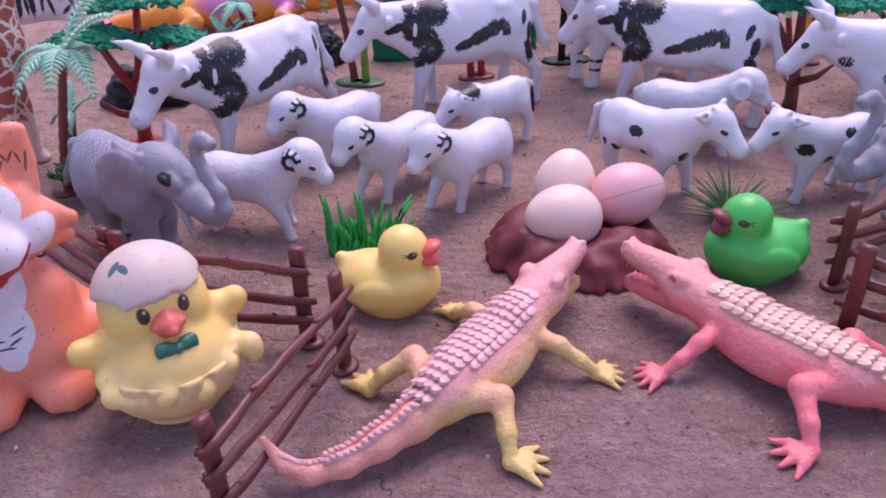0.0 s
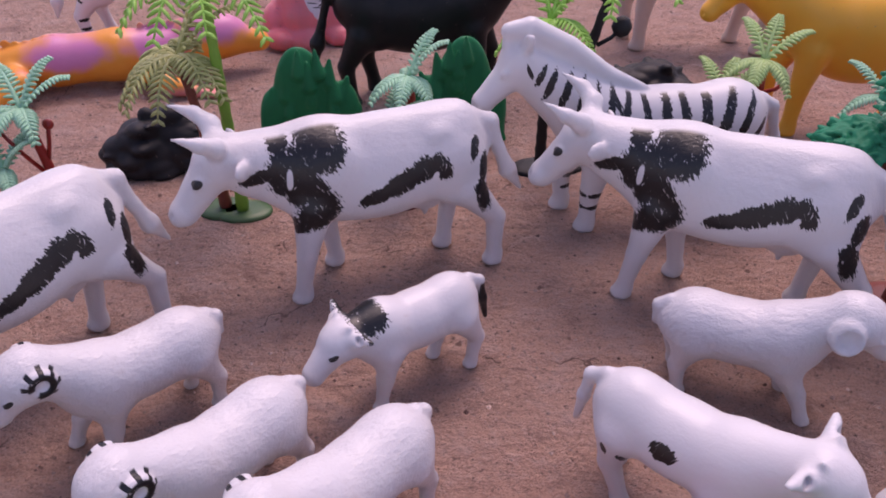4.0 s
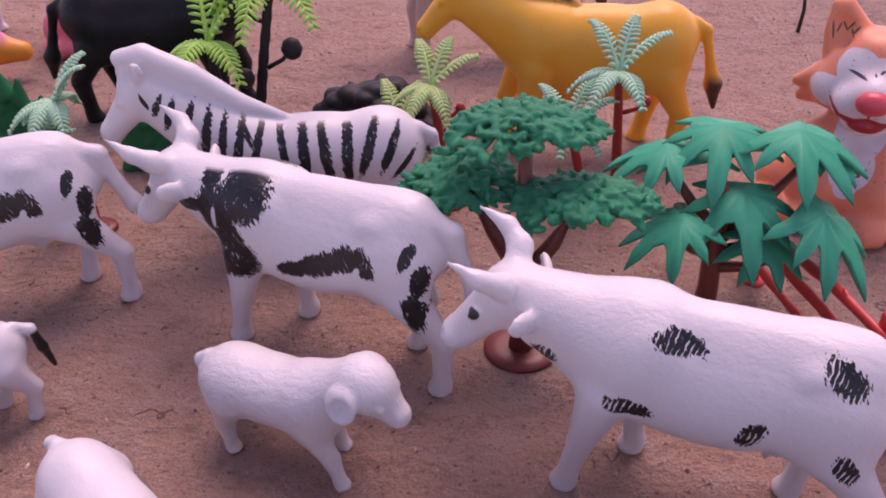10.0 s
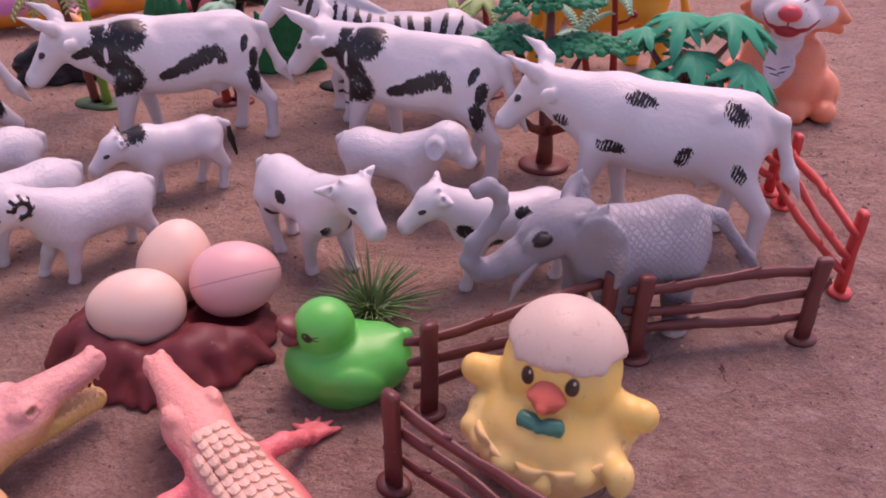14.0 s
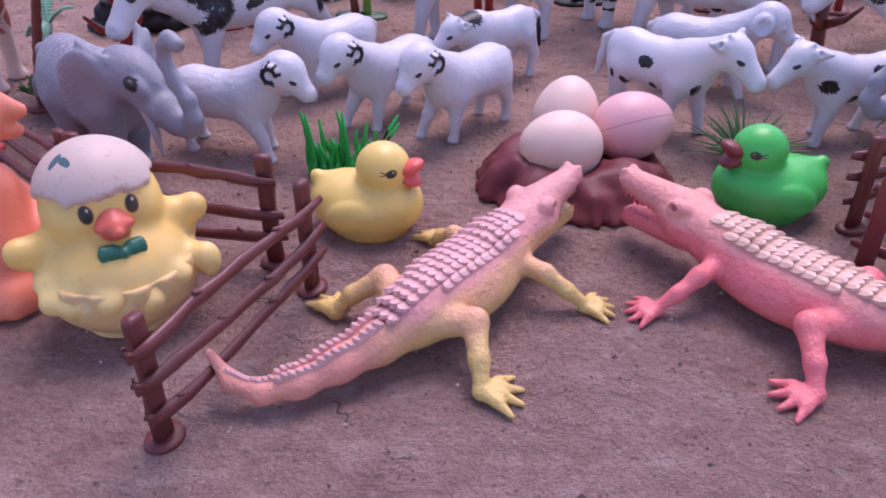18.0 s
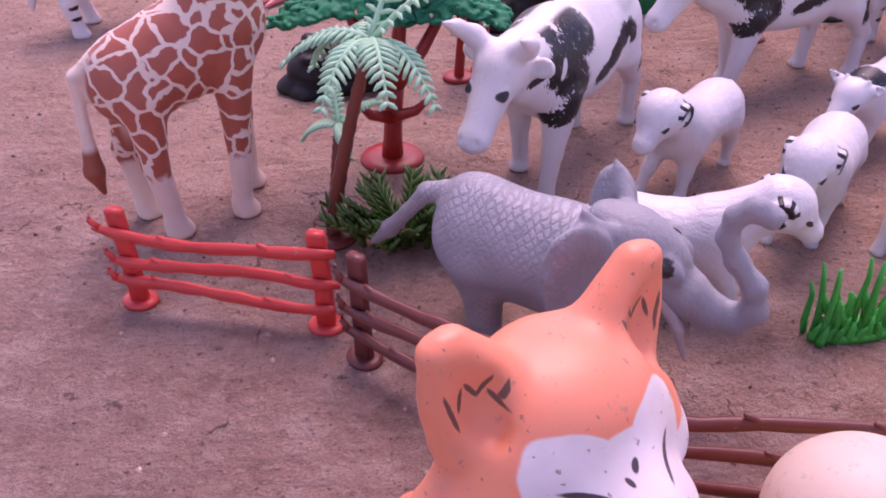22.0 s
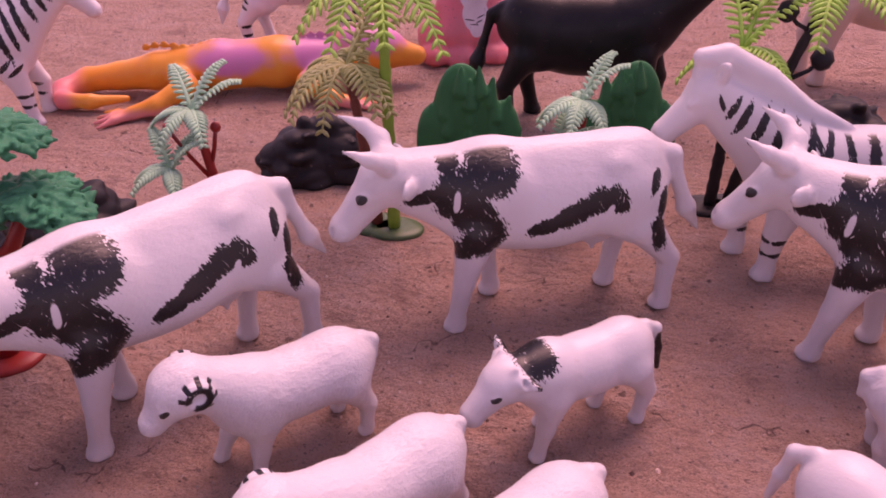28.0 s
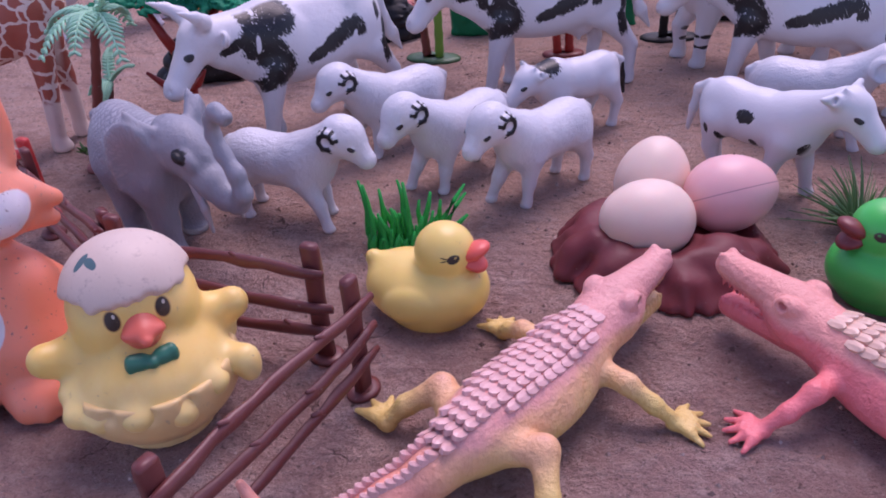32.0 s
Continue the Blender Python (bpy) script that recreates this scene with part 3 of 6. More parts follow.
def crocodile_mesh(tail):
    c = Clay()
    c.ell((2, 0, 13.5), (30, 12.2, 10), (0, 0, 0), 5).ell((3, 0, 10.0), (26, 14.0, 8.8), (0, 0, 0), 4).ell((-13, 0, 13), (17, 9.8, 9.3), (0, 0, 0), 5).cone((20, 0, 15), (36, 0, 16), 9.6, 8.6, 5)
    c.ell((40, 0, 18), (10, 9.5, 7), (0, -8, 0), 4)
    c.cone((44, 0, 20.5), (64, 0, 22), 6.6, 4.2, 3).ell((65, 0, 23), (3.6, 4.4, 3), (0, 0, 0), 1.5)
    c.ell((66, 2.2, 25.6), (1.5, 1.3, 1.2), (0, 0, 0), 0.7, True)
    c.cone((42, 0, 12), (62, 0, 9), 6.2, 3.8, 2.5)
    c.ell((58, 0, 15.2), (14, 7, 2.2), (0, -4, 0), 1.0, False, True)
    for i in range(7):
        c.cone((51 + 2.1 * i, 4.6 - 0.3 * i, 12.6 - 0.3 * i), (51.3 + 2.1 * i, 4.5 - 0.3 * i, 14.6 - 0.3 * i), 0.7, 0.3, 0.3, True)
        c.cone((51 + 2.1 * i, 4.4 - 0.25 * i, 18.4 + 0.1 * i), (51.3 + 2.1 * i, 4.4 - 0.25 * i, 16.4 + 0.1 * i), 0.7, 0.3, 0.3, True)
    c.ell((40, 6.3, 23.5), (4.2, 2.8, 3), (0, 0, 12), 1.2, True)
    c.ell((41.5, 8.3, 23.8), (2, 1.0, 1.4), (0, 0, 0), 0.5, True, True)
    thick = [8.6, 6.4, 4.9, 3.9, 3.0, 2.2, 1.3]
    c.chain(tail, thick, 3.5)
    for s in (1, -1):
        c.chain([(22, s * 8, 12), (22, s * 18, 12), (24, s * 25, 7.5), (27, s * 30, 3)], [3.8, 2.8, 2.3, 1.9], 2)
        for a in (-45, -18, 8, 34, 60):
            d = radians(a * s + 38 * s)
            c.chain([(27, s * 30, 2.2), (27 + 5 * math.cos(d), s * 30 + 5 * math.sin(d), 2.2), (27 + 9.5 * math.cos(d), s * 30 + 9.5 * math.sin(d), 0.9)], [2, 1.4, 0.7], 0.8)
        c.chain([(-18, s * 7, 12), (-13, s * 17, 14), (-20, s * 24, 8.5), (-24, s * 28, 3)], [4.8, 3.8, 2.7, 2.2], 2)
        for a in (-48, -20, 8, 36):
            d = radians(a * s + 62 * s)
            c.chain([(-24, s * 28, 2.4), (-24 + 6 * math.cos(d), s * 28 + 6 * math.sin(d), 2.4), (-24 + 11.5 * math.cos(d), s * 28 + 11.5 * math.sin(d), 1.0)], [2.4, 1.7, 0.8], 0.8)
    return c.skin("crocodile", 0.6, rounds=0)


def scute_mesh():
    """One overlapping back plate, 1 mm long and wide: low in front, its rounded rear edge raised, a faint keel."""
    ring = [(0.55, 0.30), (0.55, -0.30), (0.10, -0.52), (-0.45, -0.46), (-0.72, -0.18), (-0.72, 0.18), (-0.45, 0.46), (0.10, 0.52)]
    lift = [0.02, 0.02, 0.16, 0.42, 0.55, 0.55, 0.42, 0.16]
    verts = [(x, y, -0.5) for x, y in ring] + [(x * 0.93, y * 0.93, h) for (x, y), h in zip(ring, lift)] + [(-0.40, 0, 0.66), (0.25, 0, 0.26)]
    faces = [(k, (k + 1) % 8, 8 + (k + 1) % 8, 8 + k) for k in range(8)]
    faces += [(8, 9, 17), (9, 10, 17), (10, 11, 16, 17), (11, 12, 16), (12, 13, 16), (13, 14, 16), (14, 15, 17, 16), (15, 8, 17)]
    me = bpy.data.meshes.new("scute")
    me.from_pydata([(x * 0.001, y * 0.001, z * 0.001) for x, y, z in verts], [], faces)
    bm = bmesh.new()
    bm.from_mesh(me)
    bmesh.ops.recalc_face_normals(bm, faces=bm.faces[:])
    bm.to_mesh(me)
    bm.free()
    return me


def armour(body, plate, tail, material):
    """Lays rows of plates on a crocodile's back and two toothed rows along its tail."""
    co = np.empty(len(body.data.vertices) * 3, np.float32)
    body.data.vertices.foreach_get("co", co)
    co = co.reshape(-1, 3) * 1000
    rnd = random.Random(8)

    def top(x, y):
        near = co[(np.abs(co[:, 0] - x) < 1.0) & (np.abs(co[:, 1] - y) < 1.0)]
        return float(near[:, 2].max()) if len(near) else None

    def lay(x, y, z, heading, roll, pitch, size):
        m = pose(x * 0.001, y * 0.001, z * 0.001, 0, 0, heading) @ pose(0, 0, 0, roll, pitch, 0)
        part("scute", plate, material, body, at=m @ Matrix.Diagonal((*size, 1)), smooth=False)

    for row in range(17):
        x = 28 - row * 3.6
        cols, pitch_y = (6, 2.8) if 1 < row < 12 else (4, 2.6)
        for k in range(cols):
            y = (k - (cols - 1) / 2) * pitch_y + (0.0 if x > -18 else -0.16 * (x + 18) * (0.9 if tail[1][1] > 0 else -2.2))
            z = top(x, y)
            left, right = top(x, y + 1.6), top(x, y - 1.6)
            if None in (z, left, right):
                continue
            lay(x, y, z - 0.1, rnd.uniform(-4, 4), math.degrees(math.atan2(left - right, 3.2)), rnd.uniform(2, 7), (4.3 + rnd.uniform(-0.3, 0.3), 3.0 + rnd.uniform(-0.2, 0.25), 1.35 + rnd.uniform(-0.25, 0.3)))
    steps = 24
    for k in range(steps):
        t = 1.0 + 4.2 * k / steps
        j, f = int(t), t - int(t)
        a, b = np.array(tail[j]), np.array(tail[j + 1])
        q, d = a * (1 - f) + b * f, b - a
        heading = math.degrees(math.atan2(-d[1], -d[0]))
        side = np.array([d[1], -d[0]]) / math.hypot(d[0], d[1])
        r = 6.2 * (1 - t / 6.6)
        for e in ((0.42, -0.42) if t < 3.6 else (0.0,)):
            x, y = q[0] + side[0] * r * e, q[1] + side[1] * r * e
            z = top(x, y)
            if z is not None:
                lay(x, y, z - 0.05, heading, 0, 8, (3.6 - 0.35 * t, 2.7 - 0.3 * t, 2.8 - 0.3 * t))


def chick_mesh():
    """A round chick with stubby wings, leaning back in half an eggshell; front to +x."""
    c = Clay()
    c.ell((6.6, 0, 18.6), (21.0, 21.6, 16.0), (0, 0, 0), 3).ell((3, 0, 25), (16.4, 17.2, 11), (0, 0, 0), 4)
    c.ell((0, 0, 38.6), (15.2, 16.0, 14.4), (0, 0, 0), 3.5).ell((3, 9, 36), (11, 7, 8), (0, 0, 0), 4, True)
    for i in range(12):
        a = 2 * math.pi * (i + 0.3) / 12
        low = 3.0 * max(math.cos(a), 0)
        c.ell((7 + 19.6 * math.cos(a), 20.4 * math.sin(a), 20.0 - low + (1.3 if i % 2 else -1.0)), (4.2, 4.2, 3.8), (0, 0, 0), 2.5)
    c.ell((4, 18.6, 28.5), (5.4, 8.5, 5.6), (-12, 0, 8), 3, True).ell((5, 24.6, 29.8), (4.4, 4.4, 4.6), (0, 0, 0), 2, True)
    c.cone((14, 18, 19), (19, 22.5, 20.5), 4.6, 4.0, 2.5).ell((20, 23.0, 18), (3.6, 3.4, 4.4), (0, 0, 0), 1.5)
    c.cone((13, -18, 18), (16, -21, 18), 4.4, 3.6, 3)
    return c.skin("chick", 0.75)


def shell_cup_mesh():
    """The lower half of the eggshell, a smooth deep bowl with a scalloped rim."""
    c = Clay()
    c.ell((7, 0, 18.4), (22.6, 23.2, 18.6), (0, 0, 0), 1).cone((6, 0, 2.0), (6, 0, 0.8), 13, 14, 3)
    c.ell((7, 0, 41), (36, 36, 22), (0, 5, 0), 0.8, False, True)
    for i in range(14):
        a = 2 * math.pi * (i + 0.5) / 14
        c.ell((7 + 23.4 * math.cos(a), 24.0 * math.sin(a), 23.0 - 3.0 * max(math.cos(a), 0)), (2.6, 2.6, 3.0), (0, 0, 0), 1.2, False, True)
    return c.skin("cup", 0.75)


def shell_cap_mesh():
    """The upper half of the eggshell, worn like a hat, with a wavy broken edge that rises over the face."""
    c = Clay()
    c.ell((-0.6, 0, 39.6), (17.0, 17.6, 16.6), (0, 0, 0), 0.6)
    c.ell((0, 0, 37.5), (14.9, 15.7, 14.2), (0, 0, 0), 0.4, False, True)
    for i in range(26):
        a = 2 * math.pi * i / 26
        edge = 42.0 + 5.4 * math.cos(a) - 1.6 * math.cos(2 * a) + 1.5 * math.sin(5.2 * a + 0.6) + 0.7 * math.sin(11 * a)
        c.cone((17.6 * math.cos(a), 18.2 * math.sin(a), edge - 4), (17.6 * math.cos(a), 18.2 * math.sin(a), edge - 22), 4.0, 9.0, 0.5, False, True)
    c.ell((0, 0, 17), (24, 24, 17.5), (0, -14, 0), 0.4, False, True)
    return c.skin("cap", 0.7, None)


def chick_beak_mesh():
    c = Clay()
    c.cone((14.5, 0, 37.2), (20.4, 0, 36.4), 4.4, 1.6, 1.2).ell((16.2, 0, 36.8), (3.6, 5.6, 2.6), (0, -10, 0), 1.4).ell((15.6, 0, 34.6), (3.4, 4.2, 2.0), (0, 14, 0), 1.2)
    return c.skin("beak", 0.5, None)


def bow_mesh():
    c = Clay()
    c.ell((19.8, 3.0, 30.4), (2.4, 3.4, 2.6), (8, 0, 14), 0.8, True).ell((21.2, 0, 30.4), (1.9, 1.5, 1.8), (0, 0, 0), 0.5)
    c.ell((19.6, 5.2, 30.2), (2.2, 1.5, 3.0), (0, 0, 14), 0.8, True)
    return c.skin("bow", 0.5, None)


def fox_nose_mesh():
    c = Clay()
    c.ell((29.2, 0, 61), (4.8, 6.4, 4.7), (0, 0, 0), 0.8)
    return c.skin("nose", 0.6, None)


def tusk_mesh(s):
    c = Clay()
    c.chain([(36, s * 4.6, 35), (42, s * 6, 27), (45, s * 6.6, 19)], [1.9, 1.5, 0.6], 0.8)
    return c.skin("tusk", 0.5, None)


def fox_mesh():
    """A smiling fox that sits with its front paws together; front to +x."""
    c = Clay()
    c.ell((-3, 0, 17), (20, 27, 19), (0, 0, 0), 5).ell((3, 0, 28), (16.5, 21.5, 17), (0, 0, 0), 7).ell((12, 0, 14), (13, 16, 15), (0, 0, 0), 5)
    c.cone((3, 0, 36), (3, 0, 50), 13.5, 13, 4)
    c.chain([(8, 11, 32), (15, 11.5, 16), (19, 11.5, 7)], [12, 11.5, 9.5], 3.5, True)
    c.ell((23, 11.5, 5.5), (11, 10.8, 7.4), (0, 0, 6), 2.5, True)
    c.ell((30, 7.5, 3.5), (3.6, 3.4, 3.8), (0, 0, 0), 2, True).ell((31.5, 12.5, 3.5), (3.6, 3.4, 3.8), (0, 0, 0), 2, True).ell((29.5, 17, 3.5), (3.4, 3.2, 3.6), (0, 0, 0), 2, True)
    c.ell((4, 25, 12), (15, 9.5, 13), (0, 0, 12), 3, True).ell((19, 28.5, 6), (9, 7.5, 6.5), (0, 0, 15), 2, True).ell((24, -26, 6), (8, 7.5, 6.5), (0, 0, -10), 3)
    c.chain([(-15, 0, 8), (-24, -10, 8), (-20, -26, 8)], [7, 8, 5], 3)
    c.ell((3, 0, 63), (16.5, 20.5, 16.5), (0, 0, 0), 4)
    c.ell((6, 14, 57), (11, 9.5, 9.5), (0, 0, 0), 4, True).cone((3, 20, 58), (0, 28, 54), 6.5, 2.6, 2, True).cone((3, 18, 52), (0, 25.5, 48), 5.5, 2.6, 2, True)
    c.ell((16, 0, 59), (13, 11, 9.5), (0, -10, 0), 4).ell((19, 6.2, 56), (8, 8, 7), (0, 0, 0), 3, True)
    c.chain([(14.5, 16.5, 57), (21, 11, 51.5), (25.5, 0, 49.5)], [0.7, 1.0, 1.0], 0.5, True)
    c.ell((18.5, 0, 48.5), (7.5, 9.0, 4.6), (0, 0, 0), 1.8)
    for s in (1, -1):
        c.cone((0, s * 8.0, 73), (-2, s * 17.5, 86.0), 6.0, 3.4, 2).cone((0, s * 17.5, 69), (-2, s * 20.5, 86.0), 5.0, 2.8, 2)
        c.ell((-1, s * 15.5, 76), (4.0, 7.5, 9.4), (s * -20, -4, 0), 2)
        c.ell((5.2, s * 16.8, 79), (4.2, 5.0, 8.0), (s * -24, -6, 0), 1.4, False, True)
    c.ell((2, 0, 74), (12, 13, 6), (0, 0, 0), 4)
    return c.skin("fox", 1.0)


def lizard_mesh():
    c = Clay()
    c.chain([(-55, 0, 15), (-20, 0, 17), (15, 0, 17), (45, 0, 18)], [11, 14, 14.5, 12], 5)
    c.ell((68, 0, 22), (22, 14, 14), (0, -6, 0), 5).cone((80, 0, 20), (97, 0, 17), 10, 6, 4)
    c.ell((62, 0, 30), (13, 10, 7), (0, 0, 0), 4)
    c.chain([(-55, 0, 15), (-80, 6, 11), (-100, 8, 9), (-112, -2, 7), (-108, -16, 6), (-92, -20, 6), (-72, -18, 6)], [11, 8, 7, 6, 5, 4, 2], 3)
    c.ell((80, 9, 24), (3.5, 2, 3), (0, 0, 0), 1, True)
    for i in range(24):
        x = -60 + i * 5.3
        c.ell((x, 0, 29.5 + (3 if x > 30 else 1.2 * math.sin(i))), (2.6, 1.0, 2.6), (0, 12, 0), 1.0)
    for s in (1, -1):
        c.chain([(-42, s * 10, 15), (-36, s * 24, 14), (-52, s * 34, 7), (-66, s * 36, 4)], [7, 6.5, 5, 4], 3)
        c.chain([(40, s * 10, 15), (32, s * 22, 12), (46, s * 32, 6), (58, s * 36, 3)], [6.5, 5.5, 4.5, 3.5], 3)
        for a in (-36, -14, 8, 30):
            d = radians(180 + a * s)
            c.chain([(-66, s * 36, 3.5), (-66 + 10 * math.cos(d), s * 36 + 10 * math.sin(d), 3), (-66 + 20 * math.cos(d), s * 36 + 20 * math.sin(d), 1.4)], [3, 2.3, 1.0], 1.2)
            d = radians(a * s)
            c.chain([(58, s * 36, 3), (58 + 8 * math.cos(d), s * 36 + 8 * math.sin(d), 2.5), (58 + 15 * math.cos(d), s * 36 + 15 * math.sin(d), 1.2)], [2.6, 1.8, 0.9], 1.0)
    return c.skin("lizard", 1.1)

# ---- paints of the figures ----
EYE_DARK = (0.02, 0.018, 0.018)
COW_SPOTS = [(40.5, 66.5, 3.6, 5.2, 0), (48, 54.8, 7.5, 2.5, -22), (40, 55, 5.5, 8.5, 0), (26.5, 63.5, 8.8, 8.0, 25), (34, 58, 6.5, 6.5), (33.5, 49, 7.5, 7), (29.5, 41.5, 7.5, 8.2, 10), (36.5, 35.5, 5.2, 3.0, -40),
             (8.5, 43.0, 7.0, 2.9, -20), (-1, 46.6, 8.5, 4.0, -22), (-9.5, 50, 5.0, 4.4, -25), (-15.5, 50, 3.4, 5.2, -25),
             (-28.8, 54, 1.9, 4.4, 20), (-32.6, 45.5, 2.4, 6.0, 8), (-31.6, 35, 3.2, 7.6, -10)]
COW_HOLES = [(38.3, 53.6, 1.1, 4.0, 6), (35.6, 69.5, 0.7, 4.0, 8), (-13, 46.0, 1.1, 2.6, 20)]
cow_coat = white_paint("cow_paint", COW_SPOTS, eyes=[([(68.5, 54.3, 2.1, 1.4, -35)], EYE_DARK)], holes=COW_HOLES, hair=1.5)
cow_coat_few = white_paint("cow_paint_few_spots", [(48.4, 48, 3.6, 3.2, 10), (24.5, 42.6, 6.4, 2.9, 6), (-4.9, 43, 2.8, 4.9, 25), (-22, 62, 5.8, 2.9, 32), (-27.5, 39.3, 2.8, 4.4, -28), (15.2, 62.6, 6.4, 2.4, 12)],
                           eyes=[([(68.5, 54.3, 2.1, 1.4, -35)], EYE_DARK)], solid=0.5, hair=1.5)


def black_tail(n, c):
    tail = n.both(n.ramp(n.axis(0), -25.6, -26.2), n.ramp(n.axis(2), 31.5, 30))
    return n.mix(tail, c, INK)


calf_coat = white_paint("calf_paint", [(20.5, 21.5, 1.3, 3.4, -22), (-1, 29.5, 3.4, 2.4), (-10.5, 19, 1.0, 2.2, 20), (2.5, 19.5, 1.5, 1.8), (-15, 22, 0.9, 2.0, 10)], eyes=[([(36.2, 37.2, 1.6, 0.9, -30)], EYE_DARK)])
calf_coat_two = white_paint("calf_paint_round_spots", [(20, 28, 3.4, 3.2), (-3, 33, 3.8, 2.2, 10), (8, 21, 3, 2.6), (-19, 28, 1.4, 3.2)], eyes=[([(36.2, 37.2, 1.6, 0.9, -30)], EYE_DARK)])
calf_coat_neck = white_paint("calf_paint_black_neck", [(19.5, 39.5, 5.6, 5.6, 10)], eyes=[([(33.4, 30.2, 1.6, 0.9, -30)], EYE_DARK)], extra=black_tail, ridge=True)


def horn_paint(n, c):
    """A black curled horn with short rays, brushed on each side of the head."""
    q = n.vmath("SUBTRACT", n.p, (27.2, 0, 39.2))
    q = n.vmath("MULTIPLY", q, (1, 0, 1))
    d = n.vmath("LENGTH", q)
    sep = n.add("ShaderNodeSeparateXYZ")
    n.put(q, sep.inputs[0])
    ang = n.math("ARCTAN2", sep.outputs[2], sep.outputs[0])
    rays = n.math("SINE", n.math("MULTIPLY", ang, 8.0))
    reach = n.math("ADD", n.math("MULTIPLY", n.ramp(rays, 0.0, 0.5), 1.4), 3.7)
    ring = n.both(n.ramp(n.math("SUBTRACT", d, reach), 0.25, -0.25), n.ramp(d, 1.6, 2.0))
    gap = n.ramp(n.math("ABSOLUTE", n.math("ADD", ang, 0.55)), 0.25, 0.5)
    wide = n.ramp(n.math("ABSOLUTE", n.axis(1)), 3.0, 4.0)
    worn = n.ramp(n.noise(1.4, 3.0), 0.80, 0.68)
    return n.mix(n.both(n.both(n.both(ring, gap), wide), worn), c, INK)


sheep_coat = white_paint("sheep_paint", [], eyes=[([(36.0, 36.3, 1.4, 0.85, -35)], EYE_DARK)], extra=horn_paint, hair=2.6)
sheep_plain = white_paint("sheep_paint_plain", [], hair=2.6)


def stripes(more=()):
    s = [(54, 69, 1.3, 4.5, 25), (58, 71, 0.9, 3, -20), (50, 66, 1.5, 6.5, 22), (44, 63, 1.6, 7.5, 20), (38, 57, 1.7, 11, 12), (32.5, 54, 1.6, 11, 10), (27, 51, 1.8, 14, 12), (20, 53, 1.5, 10, 15)]
    s += [(23, 57, 1.2, 4.5, -28), (10.5, 49, 1.5, 14, -8), (3, 48, 2.1, 15, -2), (-5, 48, 2, 15, -8), (-13, 49, 2.2, 14, 2), (-21, 51, 2, 11.5, 18), (-29, 50, 1.8, 9, 24), (-34, 44, 1.3, 6.5, 45)]
    s += [(-37, 36, 1.2, 6, 52), (-38, 31, 1.1, 5, 58), (29, 18, 3.5, 1.2), (29, 12, 3.5, 1.1), (36, 18, 3.5, 1.2), (36, 12, 3.5, 1.1), (-36, 17, 3.5, 1.2), (-36, 11, 3.5, 1.1)]
    return s + list(more)


zebra_coat = white_paint("zebra_paint", stripes(), hair=0.15)
zebra_coat_full = white_paint("zebra_paint_full", stripes([(48, 72, 1.4, 5, 28), (42, 70, 1.4, 6, 28), (36, 67, 1.3, 5, 26), (54, 75, 1.2, 4, 28), (25, 36, 5, 1.3, 40), (30, 33, 5, 1.3, 30), (15, 40, 1.3, 8, 10), (-1, 44, 1.2, 9, 0), (-10, 45, 1.1, 9, -4), (-17, 47, 1.2, 7, 8)]),
                              hair=0.15, base=(0.74, 0.68, 0.70), eyes=[([(67, 70.5, 2, 1.3, -40)], EYE_DARK)])


def tan_wash(n, c):
    c = n.mix(n.math("MULTIPLY", n.ramp(n.axis(2), 58, 36), 0.45), c, (0.55, 0.36, 0.27))
    tail = n.ramp(n.axis(0), -53, -56)
    return n.mix(tail, c, (0.035, 0.025, 0.025))


far_zebra_coat = white_paint("tan_zebra_paint", [(-2, 61, 0.9, 9, 4), (-9, 62, 0.9, 9, 0), (-16, 62, 0.9, 9, 0), (-27, 60, 1.0, 10, -4), (-33, 62, 0.9, 8, -4), (16, 56, 0.9, 16, -22), (27, 68, 4.5, 1.4, 50), (34, 75, 4, 1.1, 55), (40, 80, 3, 1.0, 60)],
                             streak=False, base=(0.66, 0.56, 0.52), extra=tan_wash, eyes=[([(69, 79, 2, 1.3, -40)], EYE_DARK)])


def yellow_horse_paint():
    n = Nodes("yellow_horse_paint", 0.42)
    c = n.mix(n.noise(14.0), (0.84, 0.37, 0.03), (0.94, 0.47, 0.045))
    x, z = n.axis(0), n.axis(2)
    crest = n.math("SUBTRACT", z, n.math("ADD", n.math("MULTIPLY", x, 0.27), 64.5))
    crest = n.math("ADD", crest, n.math("MULTIPLY", n.math("SUBTRACT", n.noise(3.0), 0.5), 5.0))
    mane = n.both(n.ramp(crest, -1.5, 2.5), n.ramp(x, 7, 14))
    c = n.mix(mane, c, (0.045, 0.018, 0.01))
    tail = n.both(n.ramp(x, -47, -50), n.ramp(z, 40, 33))
    c = n.mix(tail, c, (0.045, 0.018, 0.01))
    return n.finish(c, 0.12, 1.2, dust=(0.15, (0.4, 0.25, 0.15)))


